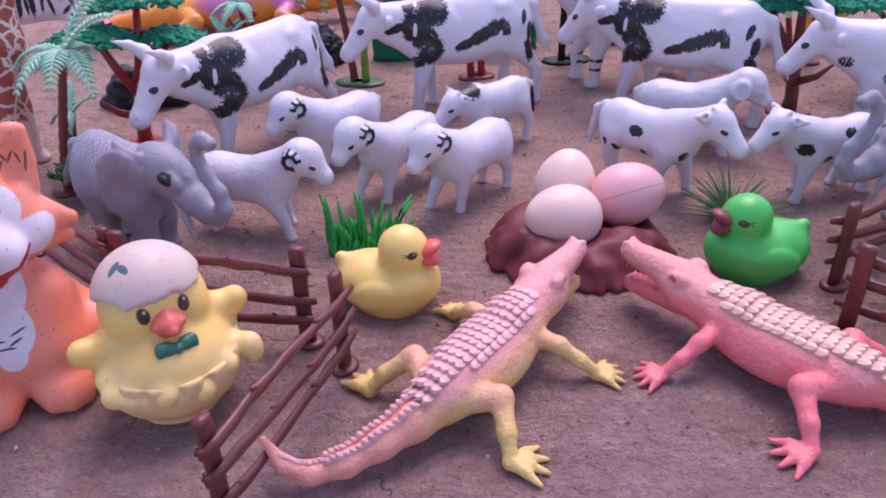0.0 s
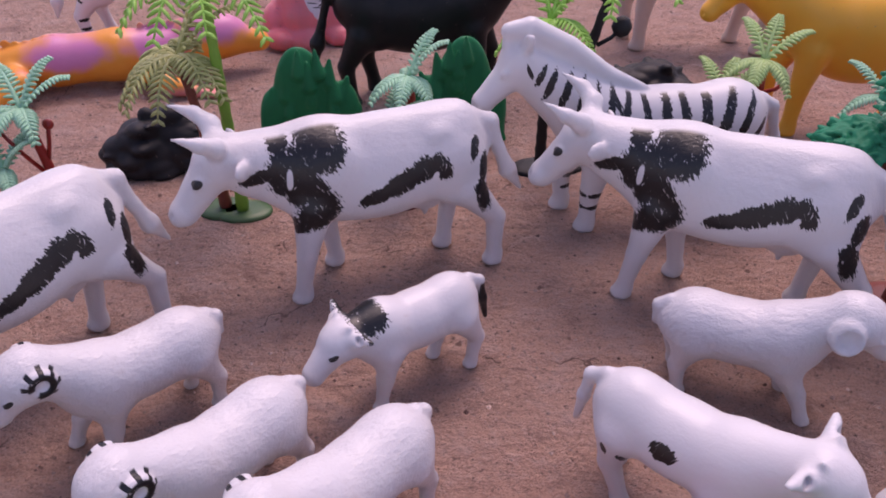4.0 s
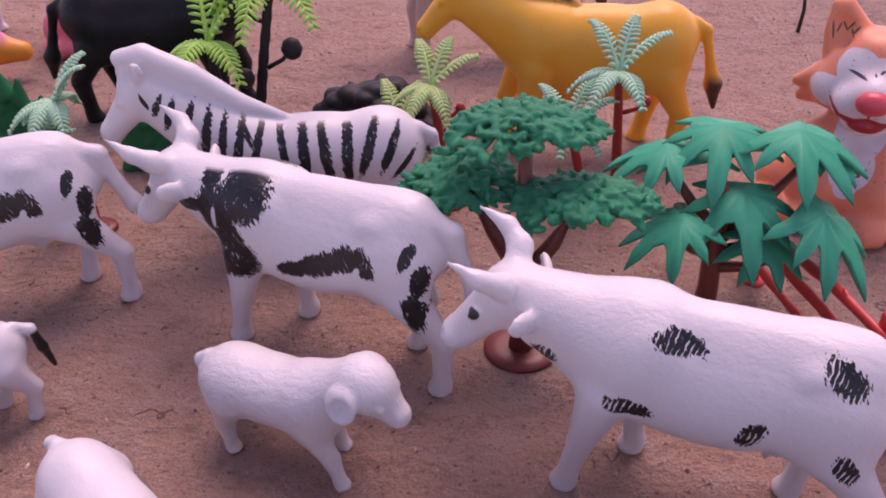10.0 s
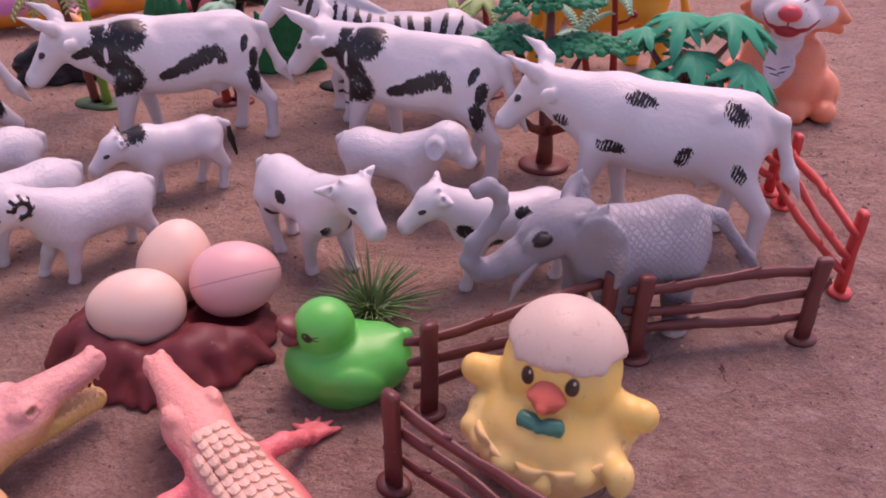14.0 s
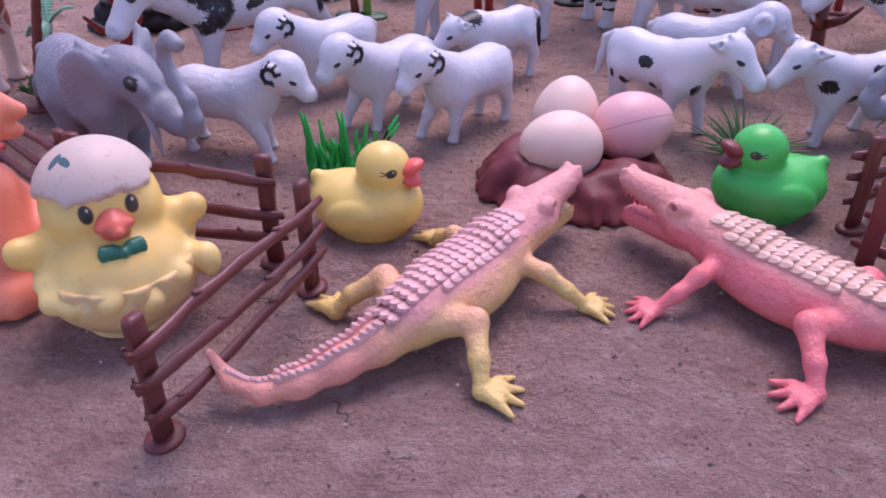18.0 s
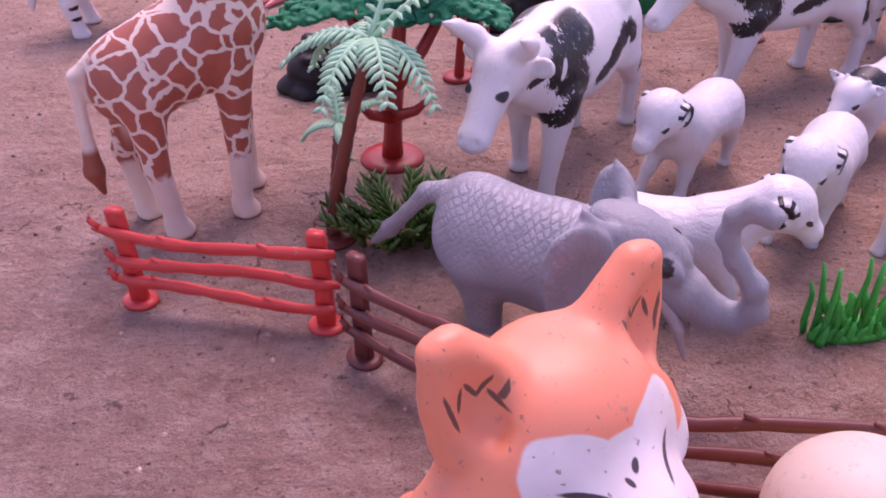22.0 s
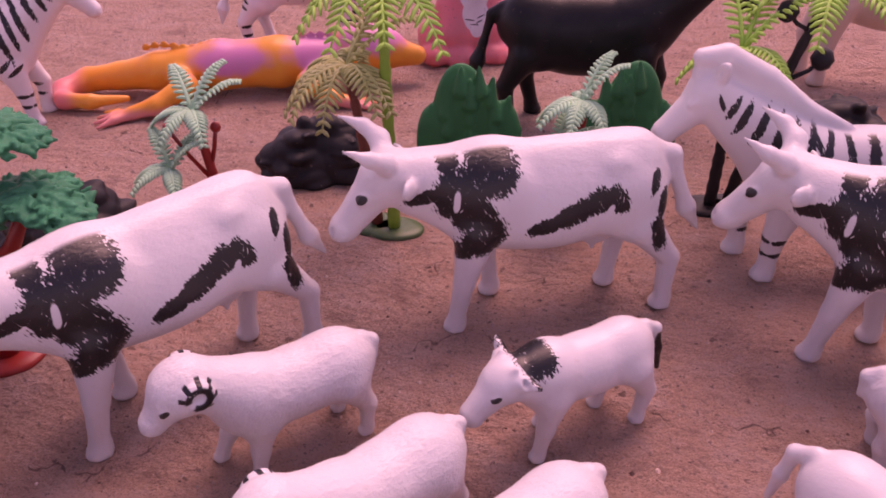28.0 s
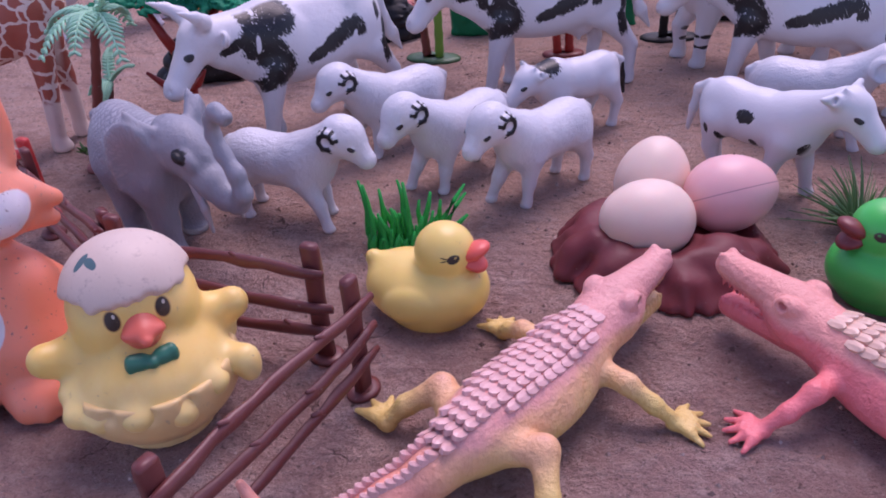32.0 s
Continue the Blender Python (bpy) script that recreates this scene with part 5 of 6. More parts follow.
# ---- ground: one sheet of dry soil, fine near the toys and running on to the horizon ----
def soil_paint():
    n = Nodes("dry_soil", 0.9, 0.2)
    packed = n.mix(n.noise(45.0, 5.0), (0.50, 0.295, 0.250), (0.62, 0.385, 0.33))
    # Loose soil is paler; its colour lifted again for bounce light missing under toys.
    loose_lifted = n.mix(n.noise(45.0, 5.0), (0.68, 0.405, 0.310), (0.80, 0.515, 0.41))
    away = n.vmath("LENGTH", n.vmath("SUBTRACT", n.p, (30.0, 760.0, 0.0)))
    away = n.math("ADD", away, n.math("MULTIPLY", n.math("SUBTRACT", n.noise(60.0, 5.0), 0.5), 260.0))
    sandy = n.math("MAXIMUM", n.ramp(away, 545, 375), n.ramp(n.noise(620.0, 4.0), 0.52, 0.62))
    c = n.mix(sandy, packed, loose_lifted)
    scuff = n.noise(16.0, 6.0, 0.68, stretch=(0.7, 1.0, 1.0))
    c = n.mix(n.math("MULTIPLY", n.ramp(scuff, 0.50, 0.66), 0.65), c, (0.78, 0.55, 0.48))
    c = n.mix(n.math("MULTIPLY", n.ramp(scuff, 0.48, 0.34), 0.45), c, (0.30, 0.165, 0.135))
    c = n.mix(n.math("MULTIPLY", n.ramp(n.noise(5.0, 6.0, 0.72), 0.47, 0.70), 0.55), c, (0.74, 0.53, 0.46))
    # Pits: the shade inside each is painted dark; the bump dents them too.
    pits = n.ramp(n.noise(2.6, 4.0, 0.7), 0.60, 0.67)
    c = n.mix(n.math("MULTIPLY", pits, 0.75), c, (0.15, 0.08, 0.065))
    crumbs = n.ramp(n.noise(6.5, 3.0, 0.6), 0.67, 0.71)
    c = n.mix(n.math("MULTIPLY", crumbs, 0.7), c, (0.17, 0.095, 0.08))
    c = n.mix(n.math("MULTIPLY", n.ramp(n.noise(0.9, 4.0, 0.8), 0.50, 0.68), 0.55), c, (0.25, 0.14, 0.115))
    c = n.mix(n.math("MULTIPLY", n.ramp(n.noise(1.3, 4.0, 0.8), 0.56, 0.70), 0.65), c, (0.86, 0.64, 0.57))
    crack = n.add("ShaderNodeTexVoronoi")
    crack.feature = "DISTANCE_TO_EDGE"
    crack.inputs["Scale"].default_value = 1 / 150.0
    warp = n.vmath("ADD", n.vmath("SCALE", n.vmath("SUBTRACT", n.noise_colour(26.0), (0.5, 0.5, 0.5)), scale=34.0), n.vmath("SCALE", n.vmath("SUBTRACT", n.noise_colour(5.0), (0.5, 0.5, 0.5)), scale=9.0))
    n.put(n.vmath("ADD", n.p, warp), crack.inputs["Vector"])
    line = n.both(n.ramp(crack.outputs["Distance"], 0.0042, 0.0008), n.ramp(n.noise(24.0, 3.0), 0.54, 0.62))
    c = n.mix(n.math("MULTIPLY", line, 0.6), c, (0.13, 0.07, 0.06))
    fine = n.math("MULTIPLY", n.noise(1.1, 5.0, 0.8), 0.9)
    coarse = n.math("ADD", n.math("MULTIPLY", n.noise(4.0, 6.0, 0.7), 3.0), n.math("MULTIPLY", scuff, 5.0))
    dents = n.math("ADD", n.math("MULTIPLY", line, 1.5), n.math("MULTIPLY", pits, 0.7))
    return n.finish(c, 1.0, 0.7, 2.6, height=n.math("ADD", fine, n.math("SUBTRACT", coarse, dents)))


def soil_height(x, y):
    h = 0.0006 * noise.noise((x * 30, y * 30, 1.0)) + 0.0005 * noise.noise((x * 90, y * 90, 2.0)) + 0.0005 * noise.noise((x * 210, y * 210, 5.0)) + 0.0003 * noise.noise((x * 420, y * 420, 6.0))
    far = min(max((y - 0.72) / 0.25, 0), 1)
    return h + far * (0.004 * noise.noise((x * 14, y * 14, 7.0)) + 0.003 * noise.noise((x * 45, y * 45, 9.0)))


def ground():
    def steps(lo, hi, fine):
        mid = list(np.arange(lo, hi + fine / 2, fine))
        grow, left, right, d = 1.45, [], [], fine
        a, b = lo, hi
        while b - hi < 400:
            d *= grow
            a, b = a - d, b + d
            left.append(a)
            right.append(b)
        return np.array(left[::-1] + mid + right)

    xs, ys = steps(-0.50, 0.58, 0.0027), steps(0.06, 1.15, 0.0027)
    verts = np.array([(x, y, soil_height(x, y) if abs(x) < 2 and abs(y) < 2 else 0.0) for x in xs for y in ys])
    n, m = len(xs), len(ys)
    i, j = np.meshgrid(np.arange(n - 1), np.arange(m - 1), indexing="ij")
    a = (i * m + j).ravel()
    me = grid_mesh("ground", verts, np.stack([a, a + m, a + m + 1, a + 1], 1))
    return tagged(part("ground", me, soil_paint()), "dry pinkish-brown bare soil with fine cracks and grit", "ground", kind="structure")


ground()

# ---- plants, rocks, fences and the nest ----
mint = plastic("mint_frond_plastic", (0.32, 0.64, 0.43), 0.5, 0.03, 0.2, translucent=0.15, per_object=0.6)
lime = plastic("lime_frond_plastic", (0.29, 0.62, 0.10), 0.45, 0.03, 0.25, translucent=0.15, per_object=0.6)
straw = plastic("straw_frond_plastic", (0.45, 0.46, 0.17), 0.45, 0.03, 0.35, translucent=0.15, per_object=0.8)
palegreen = plastic("pale_green_frond_plastic", (0.40, 0.58, 0.22), 0.45, 0.05, 0.2, translucent=0.15, per_object=0.5)
tree_green = plastic("tree_green_plastic", (0.0, 0.225, 0.115), 0.5, 0.0, 0.45, bump=1.3, grain=1.6, spec=0.12)
leaf_green = plastic("leaf_green_plastic", (0.0, 0.40, 0.24), 0.45, 0.0, 0.25, bump=0.3, translucent=0.1, spec=0.15)
bush_green = plastic("bush_green_plastic", (0.0, 0.175, 0.068), 0.38, 0.0, 0.2, spec=0.15)
grass_green = plastic("grass_green_plastic", (0.0, 0.44, 0.075), 0.36, 0.0, 0.25, spec=0.3)
dull_green = plastic("dull_green_plastic", (0.05, 0.13, 0.05), 0.45, 0.1, 0.4)
fern_green = plastic("fern_green_plastic", (0.075, 0.19, 0.035), 0.4, 0.05, 0.5, per_object=0.9)
wisp_green = plastic("wisp_green_plastic", (0.17, 0.30, 0.11), 0.45, 0.0, 0.4)
needle_green = plastic("needle_green_plastic", (0.22, 0.40, 0.20), 0.45, 0.0, 0.3)
maroon = plastic("maroon_plastic", (0.20, 0.035, 0.030), 0.4, 0.12, 0.2)
red_trunk = plastic("red_trunk_plastic", (0.38, 0.028, 0.020), 0.38, 0.08, 0.2)
brown_trunk = plastic("brown_trunk_plastic", (0.20, 0.046, 0.03), 0.42, 0.08, 0.25, bump=0.5, grain=1.4)
fence_brown = plastic("fence_brown_plastic", (0.155, 0.036, 0.032), 0.4, 0.12, 0.2, bump=0.25)
fence_red = plastic("fence_red_plastic", (0.66, 0.055, 0.045), 0.38, 0.08, 0.15, bump=0.2)
black_plastic = plastic("black_plastic", (0.010, 0.0095, 0.012), 0.55, 0.06, 0.2, bump=0.3, spec=0.3)
lime_trunk = plastic("lime_trunk_plastic", (0.16, 0.36, 0.04), 0.42, 0.05, 0.25)
nest_brown = plastic("nest_brown_plastic", (0.17, 0.028, 0.032), 0.5, 0.08, 0.25, bump=0.4, grain=2.0, spec=0.35)


def frond(length, rise, droop, leaf, pairs, wide=0.9):
    """One feather-shaped palm leaf along +x: a bent rib with two rows of thin leaflets."""
    bm = bmesh.new()
    pts = []
    for i in range(9):
        t = i / 8
        pts.append(Vector((length * (t - 0.12 * t * t * droop), 0, length * (rise * t - droop * t * t))))
    tube(bm, pts, [wide * (1.3 - 0.9 * i / 8) for i in range(9)], 6)
    for k in range(pairs):
        t = 0.10 + 0.88 * k / (pairs - 1)
        i = min(int(t * 8), 7)
        p = pts[i].lerp(pts[i + 1], t * 8 - i)
        d = (pts[i + 1] - pts[i]).normalized()
        reach = leaf * (0.55 + 0.45 * math.sin(math.pi * min(t * 1.15, 1))) * (1 - 0.35 * t)
        for s in (1, -1):
            q = p + d * reach * 0.45 + Vector((0, s * reach * 0.85, -reach * 0.22))
            tube(bm, [p, p.lerp(q, 0.55) + Vector((0, 0, reach * 0.06)), q], [wide * 0.8, wide * 0.95, wide * 0.4], 5, 1.0)
    return bm


FRONDS = {}


def frond_mesh(kind, length, rise, droop, leaf, pairs, material):
    key = (kind, length, rise, droop)
    if key not in FRONDS:
        bm = frond(length, rise, droop, leaf, pairs)
        me = bpy.data.meshes.new("frond")
        bm.to_mesh(me)
        bm.free()
        me.shade_smooth()
        me.materials.append(material)
        FRONDS[key] = me
    return FRONDS[key]


def palm(label, base, stems, green, trunk_mat, base_mat, foot=(9, 9), fruit=(), ridged=True, seed=0, name="toy_palm"):
    """stems: (foot x, y, top x, y, z, frond length, number of fronds, upright share[, green]); metres for places, millimetres for lengths."""
    rnd = random.Random(seed)
    at = spot(*base)
    t = thing(name, label, "toy palm", at, "toy palms")
    bm = bmesh.new()
    for i, s in enumerate(stems):
        disc(bm, ((s[0] - base[0]) * 1000, (s[1] - base[1]) * 1000, 0), foot[0], foot[1], 2.2)
    part("base", bm, base_mat, t)
    for s in stems:
        fx, fy = (s[0] - base[0]) * 1000, (s[1] - base[1]) * 1000
        tx, ty, tz, length, count, upright = (s[2] - base[0]) * 1000, (s[3] - base[1]) * 1000, s[4] * 1000, s[5], s[6], s[7]
        tint = s[8] if len(s) > 8 else green
        bm = bmesh.new()
        steps = 22
        pts = [(fx + (tx - fx) * (k / steps) ** 1.3, fy + (ty - fy) * (k / steps) ** 1.3, 1.5 + (tz - 1.5) * k / steps) for k in range(steps + 1)]
        tube(bm, pts, [2.6 - 1.0 * k / steps + (0.35 if ridged and k % 2 else 0) for k in range(steps + 1)], 9)
        part("trunk", bm, s[9] if len(s) > 9 else trunk_mat, t)
        for k in range(count):
            a = 360 * k / count + rnd.uniform(-14, 14)
            up = k < count * upright
            me = frond_mesh(tint.name, length, 1.45 if up else 0.42, 0.75 if up else 0.85, length * 0.29, 12, tint)
            ob = part("frond", me, tint, t, at=pose(tx * 0.001, ty * 0.001, tz * 0.001, 0, rnd.uniform(-10, 8), a))
    for fx, fy, fz, ex, ey, ez, r in fruit:
        a = Vector((fx - base[0], fy - base[1], fz)) * 1000
        b = Vector((ex - base[0], ey - base[1], ez)) * 1000
        bm = bmesh.new()
        tube(bm, [b + Vector((0, 0, z)) for z in (-r, -r * 0.7, 0, r * 0.7, r)], [r * 0.25, r * 0.72, r, r * 0.72, r * 0.2], 12)
        berry = part("fruit", bm, trunk_mat, t)
        bm = bmesh.new()
        tube(bm, [a, a.lerp(b, 0.6) - Vector((0, 0, 1.5)), b], [1.0, 0.9, 0.8], 6)
        part("stalk", bm, trunk_mat, berry)
    return t


palm("mint-green plastic palm with brown trunk beside the giraffe", (-0.1915, 0.3638), [(-0.1915, 0.3638, -0.1745, 0.3625, 0.072, 29, 8, 0.15), (-0.1905, 0.372, -0.187, 0.379, 0.036, 15, 4, 0.5)], mint, brown_trunk, maroon, (8.5, 8.5), seed=1)
palm("pair of small pale palms on red round feet", (-0.125, 0.4935), [(-0.118, 0.497, -0.124, 0.4965, 0.059, 20, 6, 0.4), (-0.1325, 0.4895, -0.131, 0.4835, 0.040, 17, 6, 0.5)], mint, red_trunk, red_trunk, (8, 7),
     [(-0.121, 0.497, 0.035, -0.1158, 0.4968, 0.053, 2.2), (-0.122, 0.497, 0.030, -0.1307, 0.4875, 0.056, 2.2)], False, 2)
palm("tall yellow-green palms on a green foot", (-0.0540, 0.5150), [(-0.0510, 0.5140, -0.0496, 0.5093, 0.106, 36, 9, 0.2, lime, lime_trunk), (-0.0590, 0.5165, -0.0673, 0.5190, 0.071, 31, 11, 0.2, straw)], lime, brown_trunk, dull_green, (13, 9), seed=3)
palm("small mint palm on a maroon foot before the bushes", (0.0255, 0.5220), [(0.0270, 0.5220, 0.0246, 0.5248, 0.058, 20, 7, 0.15), (0.0200, 0.5200, 0.0150, 0.5190, 0.040, 18, 6, 0.3)], mint, red_trunk, maroon, (9, 7), seed=4)
palm("lime-green palms with black trunks and black fruit", (0.0870, 0.5515), [(0.0930, 0.5520, 0.1124, 0.5440, 0.098, 30, 6, 0.5), (0.0850, 0.5500, 0.0846, 0.5427, 0.075, 27, 6, 0.5)], lime, black_plastic, black_plastic, (14, 9),
     [(0.106, 0.5465, 0.063, 0.1165, 0.5492, 0.0702, 4.6), (0.109, 0.5455, 0.082, 0.0985, 0.5440, 0.090, 4.2), (0.086, 0.5450, 0.055, 0.0970, 0.5430, 0.060, 4.2), (0.086, 0.5450, 0.045, 0.0760, 0.5440, 0.052, 3.6)], True, 5)
palm("pair of small pale palms with red fruit", (0.1790, 0.5390), [(0.1800, 0.5390, 0.1738, 0.5304, 0.061, 19, 6, 0.5), (0.1700, 0.5370, 0.1600, 0.5320, 0.043, 19, 6, 0.35)], palegreen, red_trunk, maroon, (8, 7), [(0.178, 0.5350, 0.045, 0.1855, 0.5320, 0.051, 2.2)], False, 6)
palm("pair of small mint palms before the yellow horse", (0.2490, 0.5345), [(0.2536, 0.5340, 0.2477, 0.5297, 0.066, 21, 6, 0.5), (0.2400, 0.5350, 0.2300, 0.5310, 0.043, 19, 6, 0.35)], mint, red_trunk, maroon, (8, 7), [(0.251, 0.5320, 0.048, 0.2600, 0.5300, 0.054, 2.3)], False, 7)


def pad_mesh(name, rx, ry, seed, tilt=0.0):
    """A flat cushion of crumpled foliage with gaps, like the moulded crown of a toy tree."""
    rnd = random.Random(seed)
    holes = [(rnd.uniform(-0.75, 0.75) * rx, rnd.uniform(-0.75, 0.75) * ry, rnd.uniform(0.2, 0.9)) for _ in range(3)]
    c = Clay()
    lobes = [rnd.uniform(0.78, 1.12) for _ in range(9)]
    for k in range(460):
        a, r = rnd.uniform(0, 2 * math.pi), math.sqrt(rnd.random())
        lim = lobes[int(a / (2 * math.pi) * 9) % 9]
        x, y = rx * r * lim * math.cos(a), ry * r * lim * math.sin(a)
        if any(math.hypot(x - hx, y - hy) < hr + 1.6 for hx, hy, hr in holes):
            continue
        z = -0.30 * (x / rx) ** 2 * 26 - 0.3 * (y / ry) ** 2 * 18 + rnd.uniform(-1.3, 1.3) + 5
        c.ell((x, y, z), (rnd.uniform(1.8, 4.2), rnd.uniform(0.9, 1.7), rnd.uniform(0.7, 1.2)), (rnd.uniform(-30, 30), rnd.uniform(-30, 30), math.degrees(a) + rnd.uniform(-55, 55)), 0.45)
    return c.skin(name, 0.62, None, 0)


def broad_tree(label, base, pads, seed, name="toy_tree"):
    t = thing(name, label, "toy tree", spot(*base), "toy trees")
    bm = bmesh.new()
    disc(bm, (0, 0, 0), 13, 12, 2.4)
    part("base", bm, red_trunk if seed == 1 else maroon, t)
    tops = [((x - base[0]) * 1000, (y - base[1]) * 1000, z * 1000) for x, y, z, *_ in pads]
    mat = red_trunk if seed == 1 else brown_trunk
    bm = bmesh.new()
    hub = (tops[0][0] * 0.25, tops[0][1] * 0.25, 30)
    tube(bm, [(0, 0, 1), (0.5, 0.3, 10), (hub[0] * 0.6, hub[1] * 0.6, 20), hub], [4.6, 3.9, 3.6, 3.8], 10)
    part("trunk", bm, mat, t)
    for p in tops:
        bm = bmesh.new()
        tube(bm, [hub, ((hub[0] + p[0]) / 2, (hub[1] + p[1]) / 2, (hub[2] + p[2]) / 2 - 2), (p[0], p[1], p[2] + 1)], [3.4, 2.6, 1.8], 8)
        part("limb", bm, mat, t)
    for dx, dy in ((16, -9), (-13, -12)):
        bm = bmesh.new()
        tube(bm, [(0, 0, 19), (dx * 0.6, dy * 0.6, 24), (dx, dy, 32)], [2.8, 2.0, 0.8], 8)
        part("limb", bm, mat, t)
    for k, (p, (_, _, _, rx, ry, turn)) in enumerate(zip(tops, pads)):
        part("crown", pad_mesh("crown", rx, ry, seed * 10 + k), tree_green, t, at=pose(p[0] * 0.001, p[1] * 0.001, (p[2] - 3) * 0.001, 0, 0, turn))
    return t


broad_tree("toy tree with flat dark green crowns on red trunk", (-0.1683, 0.4159), [(-0.1600, 0.4275, 0.082, 25, 15, 0), (-0.1845, 0.4166, 0.066, 24, 15, 10), (-0.1437, 0.4230, 0.063, 22, 14, -25)], 1)
broad_tree("toy tree with flat dark green crowns on brown trunk", (0.2055, 0.4438), [(0.2045, 0.4540, 0.085, 27, 17, 5), (0.2225, 0.4412, 0.066, 26, 14, -8), (0.1855, 0.4570, 0.065, 20, 14, 12)], 2)


def maple_leaf(size, seed):
    """A broad leaf with seven pointed fingers that bend down, stem end at the origin, 1.2 mm thick."""
    rnd = random.Random(seed)
    bm = bmesh.new()
    tips, mid = [], []
    for k in range(7):
        a = radians(-120 + 40 * k + rnd.uniform(-6, 6))
        r = size * (1.0 - 0.09 * abs(k - 3)) * rnd.uniform(0.88, 1.1)
        tips.append((a, r))
    bend = lambda x, y: -0.024 * (x * x + y * y) * 22 / size

    def ring(z):
        loop = []
        for k, (a, r) in enumerate(tips):
            for da, f in ((-0.24, 0.55), (-0.13, 0.80), (0.0, 1.0), (0.13, 0.80), (0.24, 0.55)):
                x, y = r * f * math.cos(a + da), r * f * math.sin(a + da)
                loop.append(bm.verts.new(((x) * 0.001, y * 0.001, (bend(x, y) + z) * 0.001)))
            if k < 6:
                b = (a + tips[k + 1][0]) / 2
                x, y = size * 0.44 * math.cos(b), size * 0.44 * math.sin(b)
                loop.append(bm.verts.new((x * 0.001, y * 0.001, (bend(x, y) + z) * 0.001)))
        return loop

    top, low = ring(0.6), ring(-0.6)
    for z, loop, flip in ((1.1, top, False), (-0.4, low, True)):
        hub = bm.verts.new((0, 0, z * 0.001))
        for k in range(len(loop)):
            f = (hub, loop[k], loop[(k + 1) % len(loop)])
            bm.faces.new(f[::-1] if flip else f)
    for k in range(len(top)):
        j = (k + 1) % len(top)
        bm.faces.new((low[k], low[j], top[j], top[k]))
    return bm


def maple():
    base = (0.2729, 0.4603)
    t = thing("toy_maple_tree", "toy tree with large pointed green leaves on brown trunk", "toy tree", spot(*base), "toy trees")
    bm = bmesh.new()
    disc(bm, (0, 0, 0), 12, 11, 2.4)
    part("base", bm, maroon, t)
    bm = bmesh.new()
    tube(bm, [(0, 0, 1), (0.5, 0, 14), (-0.5, 0.5, 28), (0, 2, 44), (-1, 3, 56)], [4.4, 3.6, 3.3, 2.8, 1.8], 10)
    part("trunk", bm, brown_trunk, t)
    for a, b in (((0, 0, 24), (20, -4, 30)), ((0, 1, 34), (24, 6, 60)), ((0, 1, 38), (-18, 14, 58)), ((0, 1, 28), (-18, -4, 42)), ((0, 0, 30), (10, 20, 46)), ((0, 0, 30), (22, -8, 46))):
        bm = bmesh.new()
        tube(bm, [a, ((a[0] + b[0]) / 2, (a[1] + b[1]) / 2, (a[2] + b[2]) / 2 - 2), b], [2.5, 1.9, 1.3], 7)
        part("limb", bm, brown_trunk, t)
    leaves = [(-22, 17, 62, 22, 150, 8), (-4, 18, 69, 23, 250, 6), (18, 10, 71, 24, 300, 5), (27, 14, 66, 20, 20, 10), (0, 0, 54, 23, 265, 14), (-20, -4, 46, 20, 200, 16), (24, -8, 50, 24, 320, 22), (12, 22, 62, 20, 80, 10), (-12, 24, 56, 19, 110, 14), (8, -6, 40, 17, 285, 22)]
    for k, (x, y, z, size, turn, dip) in enumerate(leaves):
        part("leaf", maple_leaf(size * 1.13, k), leaf_green, t, at=pose((x + 5) * 0.001, y * 0.001, z * 0.001, 0, dip, turn))


maple()


def bush(x, y, turn, flip, label):
    """A standing bush like a closed cone: one tall dome, lower shoulders, and rows of flat pointed leaves."""
    rnd = random.Random(31 if flip else 30)
    c = Clay()
    s = -1 if flip else 1
    c.ell((-2, s * -2, 12), (9, 19, 50), (s * 4, 0, 0), 2).ell((-1, s * 14, 8), (8, 13, 34), (s * -6, 0, 0), 2.5).ell((-1, s * -16, 8), (8, 12, 32), (s * 8, 0, 0), 2.5)
    c.ell((0, 0, 4), (10, 27, 12), (0, 0, 0), 3)
    for row, (z, half) in enumerate(((7, 25), (15, 23), (23, 21), (31, 17), (39, 13), (47, 9), (54, 5))):
        n = max(2, int(half / 4.2))
        for k in range(n):
            u = -half + 2 * half * (k + 0.5 * (row % 2)) / max(n - 1, 1)
            if abs(u) > half + 1:
                continue
            d = 7.5 * math.sqrt(max(0.05, 1 - (u / (half + 5)) ** 2)) - 0.05 * z
            lift = rnd.uniform(-2, 2)
            c.cone((d - 1.2, s * u, z - 5 + lift), (d - 1.8, s * u * 0.9, z + 8 + lift), rnd.uniform(3.6, 4.6), 0.9, 0.5)
    for u, z in ((27, 22), (-27, 24), (21, 40), (-21, 36), (12, 50), (-14, 48)):
        c.cone((0, s * u * 0.82, z - 8), (0, s * u * 0.97, z + 4), 4.6, 1.2, 1.0)
    me = c.skin("bush", 0.9)
    return tagged(part("toy_bush", me, bush_green, at=spot(x, y, turn, size=0.89)), label, "toy bush", "toy bushes")


bush(-0.0250, 0.5700, -82, False, "glossy dark green plastic bush of layered leaves")
bush(0.0460, 0.5800, -80, True, "glossy dark green plastic bush of layered leaves")


